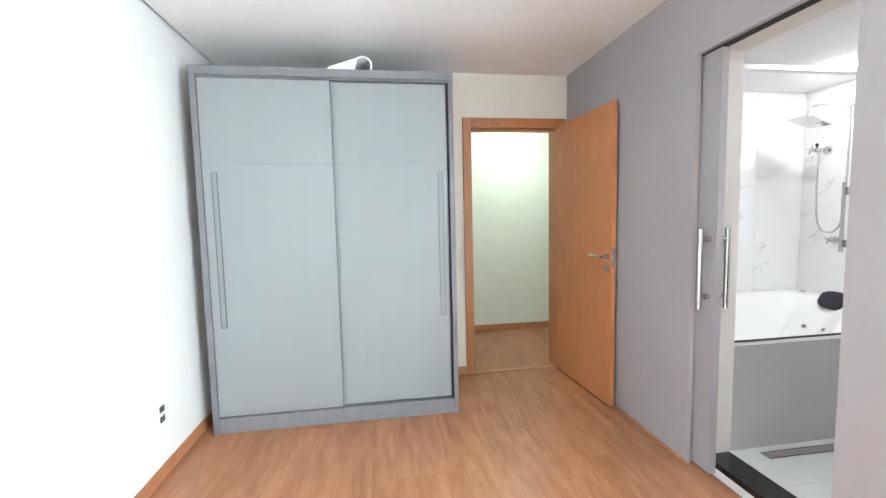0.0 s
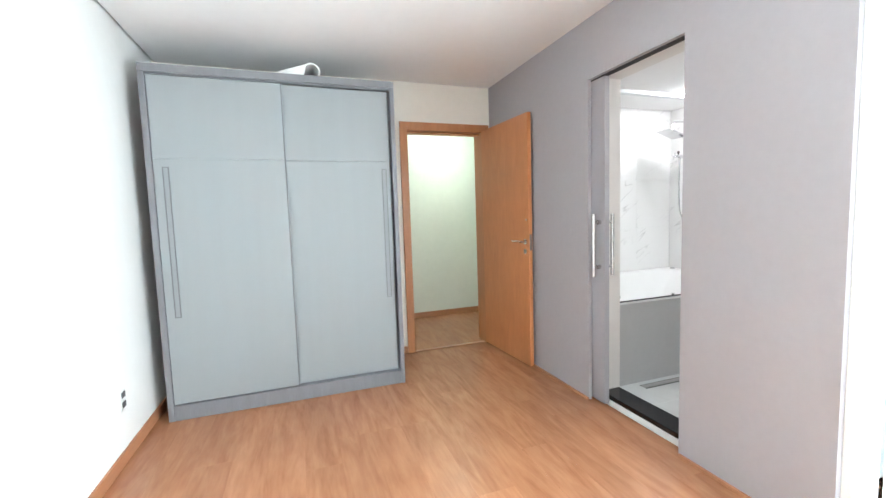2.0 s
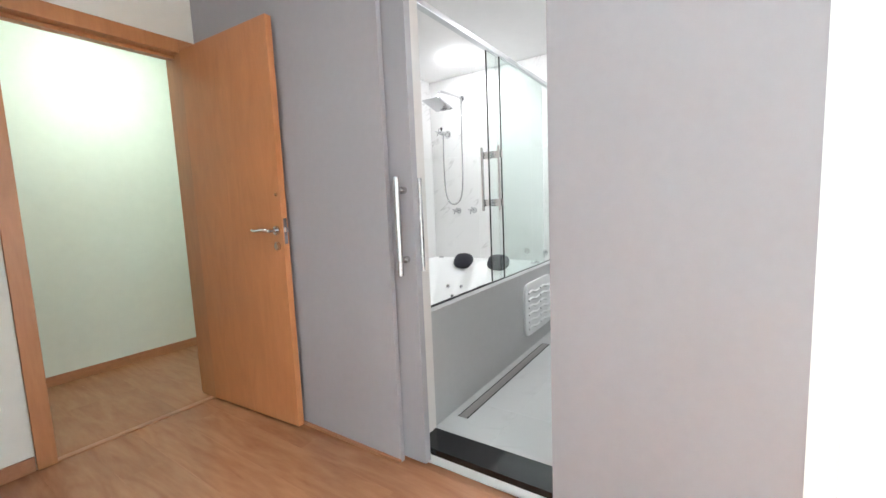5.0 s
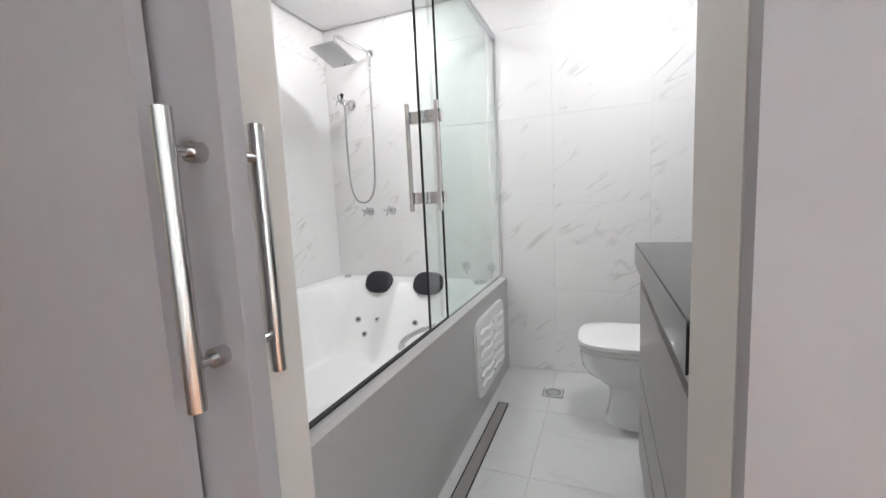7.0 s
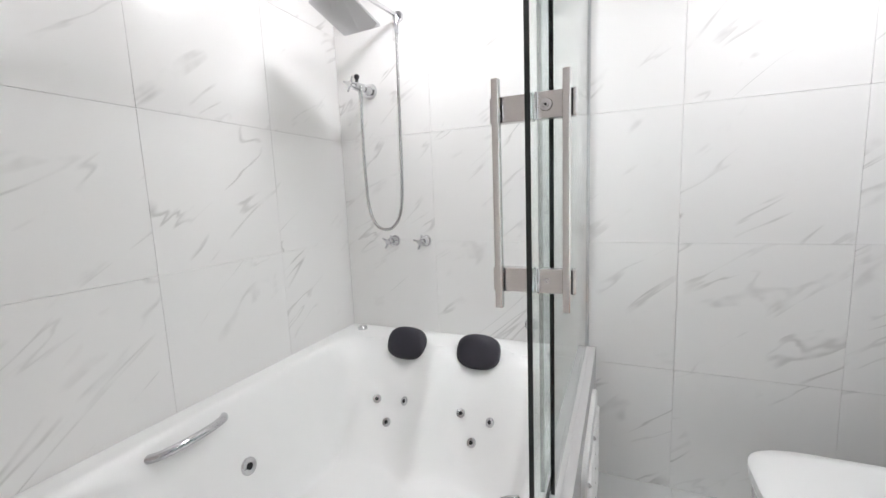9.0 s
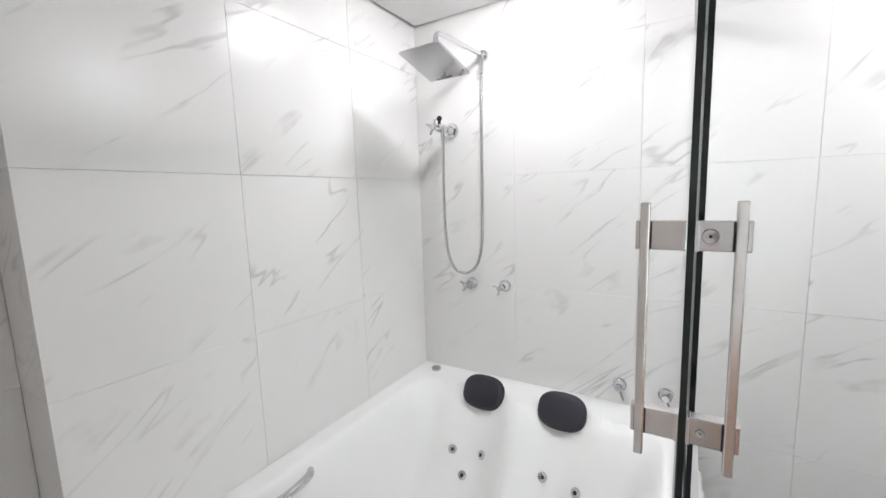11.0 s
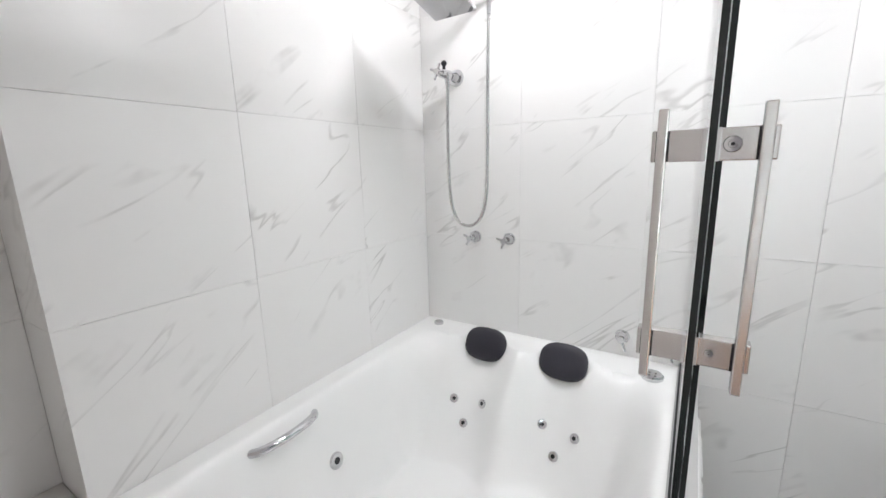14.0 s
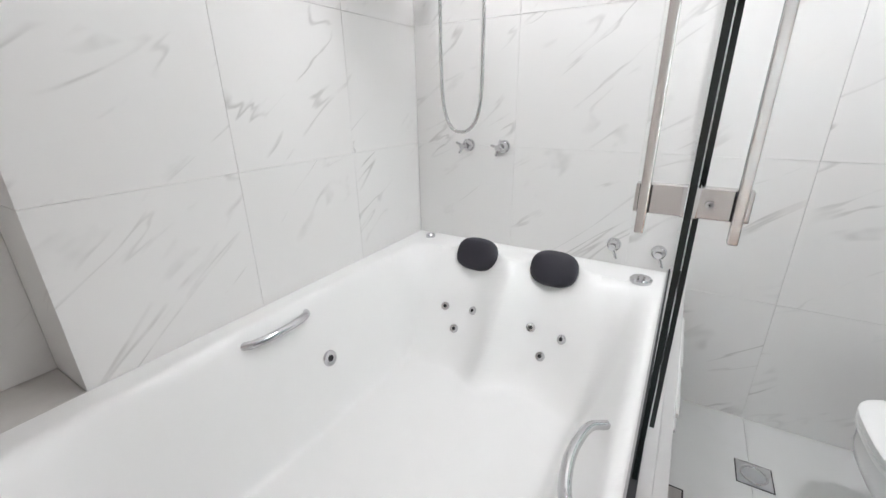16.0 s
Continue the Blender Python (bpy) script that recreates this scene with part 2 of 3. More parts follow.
def smooth_path(points, steps=8):
    """Catmull-Rom through the points."""
    pts = [Vector(p) for p in points]
    pts = [2 * pts[0] - pts[1]] + pts + [2 * pts[-1] - pts[-2]]
    out = []
    for i in range(1, len(pts) - 2):
        p0, p1, p2, p3 = pts[i - 1:i + 3]
        for k in range(steps):
            t = k / steps
            out.append(0.5 * (2 * p1 + (p2 - p0) * t + (2 * p0 - 5 * p1 + 4 * p2 - p3) * t * t + (3 * p1 - p0 - 3 * p2 + p3) * t ** 3))
    return out + [pts[-2]]


def tube(bm, path, r, seg=12, ripple=0.0, squash=1.0):
    """A tube along a path of points, capped."""
    rings, side = [], None
    for i, p in enumerate(path):
        d = (path[min(i + 1, len(path) - 1)] - path[max(i - 1, 0)]).normalized()
        if side is None:
            side = d.orthogonal().normalized()
        side = (side - d * side.dot(d)).normalized()
        up = d.cross(side)
        rr = r * (1 - ripple * (i % 2))
        rings.append([bm.verts.new(p + rr * (math.cos(a) * side + squash * math.sin(a) * up)) for a in (2 * math.pi * k / seg for k in range(seg))])
    for a, b in zip(rings, rings[1:]):
        for k in range(seg):
            bm.faces.new((a[k], a[(k + 1) % seg], b[(k + 1) % seg], b[k]))
    bm.faces.new(rings[0][::-1])
    bm.faces.new(rings[-1])
    return bm


def loft(bm, loops, cap=True):
    """Skins a stack of loops that have the same number of points."""
    rings = [[bm.verts.new(p) for p in loop] for loop in loops]
    n = len(rings[0])
    for a, b in zip(rings, rings[1:]):
        for k in range(n):
            bm.faces.new((a[k], a[(k + 1) % n], b[(k + 1) % n], b[k]))
    if cap:
        bm.faces.new(rings[0][::-1])
        bm.faces.new(rings[-1])
    bmesh.ops.recalc_face_normals(bm, faces=bm.faces)
    return bm


def oval(cx, cy, z, rx, ry, n=40, power=2.0):
    """A superellipse in a level plane."""
    out = []
    for k in range(n):
        a = 2 * math.pi * k / n
        c, s = math.cos(a), math.sin(a)
        out.append((cx + rx * math.copysign(abs(c) ** (2 / power), c), cy + ry * math.copysign(abs(s) ** (2 / power), s), z))
    return out


def structure(name, bm, mat, label):
    return tagged(part(name, bm, mat), label, name.split("_")[0], kind="structure")


# ---- plan ----
XW, XE, YN = -1.21, 1.57, 3.31          # bedroom: west face, grey face, north face
YS = -1.80                              # wall behind the walk
HC = 2.51                               # bedroom ceiling
YC = 0.512                              # outer corner of the grey wall
OP0, OP1, OPT = 1.157, 1.825, 2.13        # bathroom opening
XI = 1.80                               # bathroom side of the grey wall
BX, BY0, BY1, BF, BC = 3.67, 0.70, 3.09, 0.06, 2.345   # bathroom: far face, vanity face, tub face, floor, ceiling
NX, NY = 2.18, 3.28                     # niche beside the tub
D0, D1, DT = 0.70, 1.515, 2.125         # hall door opening

# ---- bedroom structure ----
structure("wall_west", boxes(((XW - 0.15, YS, 0), (XW, YN + 0.15, 2.66))), WHITE, "white painted bedroom wall with a socket")
structure("wall_north", boxes(((XW, YN, 0), (D0, YN + 0.15, 2.66)), ((D1, YN, 0), (XE, YN + 0.15, 2.66)), ((D0, YN, DT), (D1, YN + 0.15, 2.66))), CREAM, "cream painted wall around the hall door")
structure("wall_east", boxes(((XE, YC, 0), (XE + 0.03, OP0 + 0.007, 2.66)), ((XE, OP0 + 0.007, OPT), (XE + 0.03, 1.862, 2.66)), ((XE, 1.862, 0), (XE + 0.025, YN + 0.15, 2.66))), GREYPAINT, "mid grey painted wall with a sliding door")
structure("wall_core", boxes(((XE + 0.032, 0.702, 0), (XI, OP0 + 0.008, 2.66)), ((XE + 0.032, OP0 + 0.008, OPT + 0.01), (XI, OP1, 2.66)), ((XE + 0.075, OP1, 0), (XI, 3.45, 2.66))), JAMB, "pale beige jambs of the bathroom opening")
structure("wall_window", boxes(((XE, YS, 0), (XE + 0.2, -1.52, 2.66)), ((XE, -1.52, 2.42), (XE + 0.2, YC, 2.66)), ((XE + 0.032, 0.482, 0), (XE + 0.2, BY0 - 0.004, 2.42))), WHITE, "white wall around the glazed balcony door")
structure("wall_south", boxes(((XW - 0.15, YS - 0.15, 0), (XE + 0.2, YS, 2.66))), WHITE, "plain white wall behind the walk")
structure("backdrop", boxes(((9.0, -14.0, -3.0), (9.1, 12.0, 9.0))), glow("bright hazy sky", (0.95, 0.98, 1.0), 3.0), "overexposed bright daylight outside the window")
win = tagged(new("window_1"), "white-framed glazed balcony door full of daylight", "balcony door", kind="structure")
for y0, y1, xo in ((-1.52, -0.50, 0.10), (-0.54, 0.482, 0.05)):
    x0, x1 = XE + xo, XE + xo + 0.04
    part("window_frame", boxes(((x0, y0, 0.03), (x1, y0 + 0.045, 2.42)), ((x0, y1 - 0.045, 0.03), (x1, y1, 2.42)), ((x0, y0 + 0.045, 0.03), (x1, y1 - 0.045, 0.09)), ((x0, y0 + 0.045, 2.36), (x1, y1 - 0.045, 2.42))), PLASTIC, win, "white door frame")
    pane = part("pane", boxes(((x0 + 0.015, y0 + 0.045, 0.09), (x0 + 0.021, y1 - 0.045, 2.36))), GLASS, win)
    pane.visible_shadow = False
part("window_sill", boxes(((XE + 0.002, -1.52, -0.02), (XE + 0.2, 0.482, 0.028))), PLASTIC, win)
structure("ground", boxes(((XE + 0.21, -3.5, -0.12), (4.5, YC - 0.03, -0.04))), CEIL, "pale balcony floor outside")
structure("ceiling", boxes(((XW + 0.018, YS, HC), (XE, YN, HC + 0.03))), CEIL, "smooth white plaster ceiling with a shadow gap")
# cover sheet painted near-black to imitate shade inside the ceiling edge gap
structure("ceiling_void", boxes(((XW - 0.15, YS, 2.6), (XE, YN + 0.15, 2.66))), DARKGAP, "near-black sheet above the ceiling edge, gap shade in its colour")

# hall beyond the open door
HX0, HX1, HY = -0.4, 2.9, 4.55
structure("wall_hall_north", boxes(((HX0, HY, 0), (HX1, HY + 0.1, 2.6))), HALLPAINT, "pale hall wall lit by a ceiling lamp")
structure("wall_hall_west", boxes(((HX0 - 0.1, YN + 0.15, 0), (HX0, HY + 0.1, 2.6))), HALLPAINT, "pale hall end wall")
structure("wall_hall_east", boxes(((HX1, YN + 0.15, 0), (HX1 + 0.1, HY + 0.1, 2.6))), HALLPAINT, "pale hall end wall")
structure("wall_hall_south", boxes(((XI, 3.452, 0), (HX1, 3.5, 2.6))), HALLPAINT, "pale hall wall beside the door")
structure("ceiling_hall", boxes(((HX0, YN + 0.15, 2.5), (HX1, HY, 2.55))), CEIL, "white hall ceiling")

# skirting boards
structure("baseboard_west", boxes(((XW, YS, 0), (XW + 0.014, YN, 0.07)), bevel=0.003), SKIRTWOOD, "brown wooden skirting board")
structure("baseboard_north", boxes(((0.49, YN - 0.014, 0), (0.662, YN, 0.07)), bevel=0.003), SKIRTWOOD, "short piece of brown skirting board")
structure("baseboard_hall", boxes(((HX0, HY - 0.014, 0), (HX1, HY, 0.07)), bevel=0.003), SKIRTWOOD, "brown wooden skirting board in the hall")
structure("baseboard_east", boxes(((XE - 0.012, 1.86, 0), (XE, YN, 0.015)), ((XE - 0.012, YC, 0), (XE, OP0, 0.015))), SKIRTWOOD, "low wooden edge strip along the grey wall")

# hall door: frame and open leaf
frame_1 = tagged(new("trim"), "orange-brown wooden door frame", "door frame", kind="structure")
part("jamb", boxes(((0.665, YN - 0.018, 0), (0.735, YN + 0.16, 2.155)), bevel=0.003), FRAMEWOOD, frame_1)
part("jamb", boxes(((1.475, YN - 0.018, 0), (1.555, YN + 0.16, 2.155)), bevel=0.003), FRAMEWOOD, frame_1)
part("head", boxes(((0.735, YN - 0.016, 2.08), (1.475, YN + 0.16, 2.155)), bevel=0.003), FRAMEWOOD, frame_1)
part("stop", boxes(((0.735, YN + 0.05, 2.06), (1.475, YN + 0.09, 2.08)), ((0.735, YN + 0.05, 0), (0.747, YN + 0.09, 2.06))), FRAMEWOOD, frame_1)
part("threshold", boxes(((0.735, YN - 0.01, 0), (1.475, YN + 0.03, 0.006)), bevel=0.002), SKIRTWOOD, frame_1, "thin wooden threshold strip")
door_1 = tagged(new("door_1"), "open orange veneered flush door with a chrome lever", "door", kind="structure")
door_1.matrix_world = pose(1.468, YN - 0.03, 0, 0, 0, -86.5)
# local x runs along the leaf, local y to its thickness
part("leaf", boxes(((0, 0, 0.012), (0.765, 0.035, 2.09)), bevel=0.002), DOORWOOD, door_1)
lever = bmesh.new()
rod(lever, (0.722, 0.0, 1.055), (0.722, -0.008, 1.055), 0.024)
rod(lever, (0.722, -0.008, 1.055), (0.722, -0.05, 1.055), 0.009)
tube(lever, smooth_path([(0.722, -0.05, 1.055), (0.67, -0.052, 1.06), (0.62, -0.05, 1.056), (0.585, -0.046, 1.06)]), 0.008)
part("door_handle", lever, CHROME, door_1, "chrome lever handle", smooth=True)
part("lock_rose", rod(bmesh.new(), (0.722, 0, 0.975), (0.722, -0.008, 0.975), 0.022), CHROME, door_1, "round chrome lock rose", smooth=True)
part("latch_plate", boxes(((0.765, 0.008, 0.985), (0.767, 0.027, 1.115)), ((0.766, 0.011, 1.045), (0.777, 0.024, 1.07))), CHROME, door_1, "chrome latch plate")
part("thumb_bolt", rod(bmesh.new(), (0.74, 0, 1.235), (0.74, -0.006, 1.235), 0.009), CHROME, door_1)
for z in (0.25, 1.05, 1.85):
    part("hinge", rod(bmesh.new(), (-0.004, 0.036, z - 0.045), (-0.004, 0.036, z + 0.045), 0.007), CHROME, door_1, smooth=True)

# sliding bathroom door
slide = tagged(new("door_2"), "grey flush sliding door slid open into the wall", "sliding door", kind="structure")
part("leaf", boxes(((1.605, 1.748, 0.012), (1.642, 2.42, OPT - 0.006)), bevel=0.002), DOORGREY, slide)
part("track", boxes(((1.598, OP0, OPT - 0.004), (1.640, 2.42, OPT + 0.006))), DARKGAP, slide, "dark slot of the sliding track")


def bar_handle(x_face, out, reach, y, name):
    xb = x_face + out * reach
    p = part(name, rod(bmesh.new(), (xb, y, 0.862), (xb, y, 1.268), 0.0125, seg=24), STEEL, slide, "brushed steel bar handle", smooth=True)
    for z in (0.925, 1.215):
        q = bmesh.new()
        rod(q, (x_face, y, z), (x_face + out * 0.02, y, z), 0.0145)
        rod(q, (x_face + out * 0.018, y, z), (xb, y, z), 0.0075)
        part("handle_post", q, STEEL, p, smooth=True)


bar_handle(1.605, -1, 0.05, 1.792, "outer_handle")
bar_handle(1.642, 1, 0.058, 1.786, "inner_handle")
structure("trim_sill", boxes(((1.645, OP0 + 0.0085, 0.035), (XI - 0.005, OP1, BF + 0.006)), bevel=0.003), GRANITE, "polished black granite threshold")
structure("trim_riser", boxes(((1.648, OP0 + 0.0085, -0.01), (XI - 0.03, OP1, 0.034))), WHITE, "white plastered riser under the black threshold")

# ---- wardrobe ----
WX0, WX1, WY0, WY1, WH = -1.115, 0.475, 2.655, 3.27, 2.285
ward = thing("wardrobe", "pale grey two-door sliding wardrobe with dark grey frame", "wardrobe")
part("side_panel", boxes(((WX0, WY0, 0), (WX0 + 0.035, WY1, WH - 0.05)), bevel=0.002), WARDDARK, ward, "dark grey side panel")
part("side_panel", boxes(((WX1 - 0.03, WY0, 0), (WX1, WY1, WH - 0.05)), bevel=0.002), WARDDARK, ward, "dark grey side panel")
part("top_panel", boxes(((WX0, WY0 - 0.004, WH - 0.05), (WX1, WY1, WH)), bevel=0.002), WARDDARK, ward, "dark grey top panel")
part("plinth", boxes(((WX0 + 0.035, WY0 + 0.004, 0), (WX1 - 0.03, WY1, 0.10)), bevel=0.002), WARDDARK, ward, "dark grey plinth")
part("back_panel", boxes(((WX0 + 0.036, WY1 - 0.012, 0.10), (WX1 - 0.031, WY1, WH - 0.05))), WARDDARK, ward)
part("rail", boxes(((WX0 + 0.036, WY0 + 0.006, WH - 0.064), (WX1 - 0.031, WY0 + 0.07, WH - 0.051))), WARDTRIM, ward, "grey metal top rail")
MID = -0.298


def ward_door(x0, x1, y, hx, seam_side):
    d = part("door", boxes(((x0, y, 0.108), (x1, y + 0.018, 1.7068)), ((x0, y, 1.7080), (x1, y + 0.018, WH - 0.066)), bevel=0.001), WARDLIGHT, ward, "pale grey sliding door panel")
    # narrow darker strip imitating the soft shadow line along the door edge
    part("edge_shade_strip", boxes(((seam_side, y - 0.003, 0.108), (seam_side + 0.007, y + 0.021, WH - 0.066)), bevel=0.001), WARDTRIM, d)
    w, z0, z1, e = 0.036, 0.685, 1.655, 0.005
    # long pull: a thin grey rim around a pale inlay
    part("handle", boxes(((hx, y - 0.006, z0), (hx + e, y - 0.0005, z1)), ((hx + w - e, y - 0.006, z0), (hx + w, y - 0.0005, z1)),
                         ((hx + e, y - 0.006, z1 - e), (hx + w - e, y - 0.0005, z1)), ((hx + e, y - 0.006, z0), (hx + w - e, y - 0.0005, z0 + e))), WARDTRIM, d, "long grey rimmed pull")
    part("handle_inlay", boxes(((hx + e, y - 0.0022, z0 + e), (hx + w - e, y - 0.0005, z1 - e))), WARDINLAY, d, "pale grey inlay of the pull")


ward_door(WX0 + 0.037, MID, WY0 + 0.012, -1.03, MID - 0.0075)
ward_door(MID - 0.03, WX1 - 0.039, WY0 + 0.040, 0.368, WX1 - 0.047)

# curled sheet that lies on the wardrobe
def curl_profile(out):
    """The sheet rises in a slope, rolls over and comes down again."""
    pts = [(-0.21 + 0.026 * k, 0.002 + 0.0088 * k + out) for k in range(8)]
    for k in range(18):
        a = radians(112 - k * 9.2)
        pts.append((0.004 + (0.050 + out) * math.cos(a), 0.030 + (0.046 + out) * math.sin(a)))
    return pts


sheet = bmesh.new()
loops = []
for y, drop in ((2.662, 1.0), (2.80, 0.9), (2.98, 0.7)):
    ring = curl_profile(0.010) + curl_profile(0.0)[::-1]
    loops.append([(-0.10 + u, y, WH + 0.001 + h * drop) for u, h in ring])
loft(sheet, loops)
roll = tagged(part("curled_sheet", sheet, PLASTIC, smooth=True), "white curled plastic sheet lying on the wardrobe", "sheet")
fold = bmesh.new()
loft(fold, [[(-0.10 + u, y, WH + 0.001 + h) for u, h in ((-0.20, 0.0), (-0.045, 0.0), (-0.030, 0.060), (-0.20, 0.004))] for y in (2.664, 2.668)])
part("fold", fold, PLASTIC, roll, "folded front edge of the sheet")

# wall socket by the skirting board
sock = thing("wall_socket", "white double wall socket plate with dark inserts", "socket")
part("plate", boxes(((XW, 2.235, 0.285), (XW + 0.008, 2.305, 0.40)), bevel=0.003), PLASTIC, sock)
for z in (0.315, 0.37):
    part("insert", boxes(((XW + 0.008, 2.248, z - 0.016), (XW + 0.012, 2.292, z + 0.016)), bevel=0.002), SOCKET, sock, "dark socket insert")

# ---- lamps ----
def downlight(x, y, z, colour, strength, label, r=0.085, deep=0.045):
    """A white rim in the ceiling around a domed diffuser that gives all of the lamp's light."""
    t = thing("downlight", label, "downlight", "recessed ceiling lamps")
    turn = [2 * math.pi * k / 24 for k in range(24)]
    rim = bmesh.new()
    loft(rim, [[(x + q * math.cos(a), y + q * math.sin(a), z + h) for a in turn] for q, h in ((r, 0.0), (r + 0.003, -0.006), (r + 0.016, -0.004), (r + 0.018, 0.0))], cap=False)
    part("rim", rim, PLASTIC, t, smooth=True)
    dome = bmesh.new()
    loft(dome, [[(x + r * 0.995 * math.cos(e) * math.cos(a), y + r * 0.995 * math.cos(e) * math.sin(a), z - 0.001 - deep * math.sin(e)) for a in turn] for e in (0.0, 0.5, 1.0, 1.4)])
    part("diffuser", dome, glow("lit lamp diffuser", colour, strength), t, "glowing round diffuser", smooth=True)


downlight(3.24, 2.47, BC, (1.0, 0.99, 0.995), SHOWER_L, "lit round ceiling lamp above the tub")
downlight(3.04, 1.19, BC, (1.0, 0.99, 0.995), VANITY_L, "lit round ceiling lamp above the vanity")
downlight(1.42, 3.90, 2.5, (0.86, 1.0, 0.88), HALL_L, "lit round ceiling lamp in the hall")

# ---- bathroom structure ----
structure("wall_bath_far", boxes(((BX + 0.007, BY0 - 0.1, 0), (BX + 0.12, NY + 0.15, 2.66))), GROUT, "white veined porcelain tile wall")
structure("wall_bath_north", boxes(((NX + 0.007, BY1 + 0.007, 0), (BX + 0.007, NY + 0.15, 2.66)), ((XI, NY + 0.007, 0), (NX + 0.007, NY + 0.15, 2.66))), GROUT, "white veined porcelain tile wall with a niche")
structure("wall_bath_ledge", boxes(((XI, BY1 + 0.004, 0), (NX, NY + 0.006, 0.625)), bevel=0.002), LEDGE, "grey stone ledge of the niche beside the tub")
structure("wall_bath_south", boxes(((XI, BY0 - 0.004, 0), (BX + 0.007, BY0, 2.66))), BATHPAINT, "plain light grey wall behind the vanity")
structure("ceiling_bath", boxes(((XI + 0.018, BY0 + 0.018, BC), (BX - 0.018, BY1 - 0.018, BC + 0.03)), ((XI + 0.018, BY1 - 0.018, BC), (NX - 0.018, NY - 0.018, BC + 0.03))), CEIL, "white bathroom ceiling with a dark shadow gap")
structure("ceiling_bath_void", boxes(((XI, BY0, BC + 0.1), (BX + 0.1, NY + 0.1, BC + 0.16))), GROUT, "shadow gap above the bathroom ceiling")
bath_floor = structure("floor_bath", boxes(((XI - 0.03, BY0, -0.02), (BX + 0.007, BY1, BF - 0.004))), GROUT, "pale grey porcelain bathroom floor")

# ---- tub ----
TX0, TX1, TY0, TY1, RIM = XI + 0.004, BX - 0.003, 1.862, BY1 - 0.003, 0.628
tub = thing("bathtub", "white acrylic two-person whirlpool tub with black headrests", "bathtub")


def sstep(a, b, v):
    t = min(1.0, max(0.0, (v - a) / (b - a)))
    return t * t * (3 - 2 * t)


def tub_z(x, y):
    """Height of the moulded shell: steep sides, two reclining backs at the far end with a ridge between, a raised bolster behind each headrest."""
    yc = 2.485
    bow = 0.05 * math.cos((y - 2.67) / 0.19 * math.pi / 2) ** 2 if abs(y - 2.67) < 0.19 else 0.0
    bow = max(bow, 0.05 * math.cos((y - 2.31) / 0.19 * math.pi / 2) ** 2 if abs(y - 2.31) < 0.19 else 0.0)
    ridge = math.exp(-((y - yc) / 0.075) ** 2)
    side = sstep(TY0 + 0.062, TY0 + 0.235, y) * (1 - sstep(TY1 - 0.245, TY1 - 0.068, y))
    top = 3.475 + bow - 0.035 * ridge
    back = 1 - sstep(top - 0.335, top + 0.055, x)
    backl = max(0.0, min(1.0, (top + 0.03 - x) / 0.36))
    back = 0.45 * back + 0.55 * sstep(-0.12, 1.08, backl) if backl > 0 else 0.0
    foot = sstep(TX0 + 0.08, TX0 + 0.42, x)
    depth = 0.43 * side * back * foot
    seat = 0.025 * ridge * sstep(2.9, 3.2, x) * (1 - sstep(3.42, 3.52, x))
    bolster = 0.022 * (bow / 0.05) * math.exp(-((x - 3.57) / 0.05) ** 2)
    return RIM - depth + seat + bolster


shell = bmesh.new()
NXG, NYG = 150, 110
grid = [[shell.verts.new((x, y, tub_z(x, y))) for y in (TY0 + (TY1 - TY0) * j / NYG for j in range(NYG + 1))] for x in (TX0 + (TX1 - TX0) * i / NXG for i in range(NXG + 1))]
for i in range(NXG):
    for j in range(NYG):
        shell.faces.new((grid[i][j], grid[i + 1][j], grid[i + 1][j + 1], grid[i][j + 1]))
edge = [g[0] for g in grid] + grid[-1][1:] + [g[-1] for g in grid[::-1]][1:] + grid[0][1:-1][::-1]
low = [shell.verts.new((v.co.x, v.co.y, RIM - 0.045)) for v in edge]
for k in range(len(edge)):
    shell.faces.new((edge[k], low[k], low[(k + 1) % len(edge)], edge[(k + 1) % len(edge)]))
bmesh.ops.recalc_face_normals(shell, faces=shell.faces)
tub_shell = part("shell", shell, ACRYLIC, tub, smooth=True)


def tub_normal(x, y):
    e = 0.01
    return Vector((-(tub_z(x + e, y) - tub_z(x - e, y)) / (2 * e), -(tub_z(x, y + e) - tub_z(x, y - e)) / (2 * e), 1)).normalized()


def slope_x(y, z):
    """Where the reclining back has the height z."""
    lo, hi = 3.0, 3.6
    for _ in range(40):
        mid = (lo + hi) / 2
        lo, hi = (mid, hi) if tub_z(mid, y) < z else (lo, mid)
    return lo


def jet(place, normal, r, name="jet"):
    m = Matrix.Translation(place) @ normal.to_track_quat("Z", "Y").to_matrix().to_4x4()
    bm = bmesh.new()
    loft(bm, [[m @ Vector((q * math.cos(a), q * math.sin(a), h)) for a in (2 * math.pi * k / 24 for k in range(24))] for q, h in ((r, -0.01), (r, 0.003), (r * 0.85, 0.007), (r * 0.42, 0.006), (r * 0.36, 0.001))])
    j = part(name, bm, CHROME, tub, "round chrome whirlpool jet", smooth=True)
    hole = bmesh.new()
    bmesh.ops.create_cone(hole, cap_ends=True, segments=16, radius1=r * 0.34, radius2=r * 0.34, depth=0.004, matrix=m @ Matrix.Translation((0, 0, 0.002)))
    part("nozzle", hole, DARKGAP, j)


for y, z in ((2.755, 0.40), (2.62, 0.405), (2.69, 0.318), (2.352, 0.40), (2.218, 0.395), (2.288, 0.312)):
    x = slope_x(y, z)
    jet(Vector((x, y, tub_z(x, y))), tub_normal(x, y), 0.0195)
jy = TY1 - 0.2
while tub_z(2.80, jy) < 0.395:
    jy += 0.001
jet(Vector((2.80, jy, tub_z(2.80, jy))), tub_normal(2.80, jy), 0.030, "large_jet")


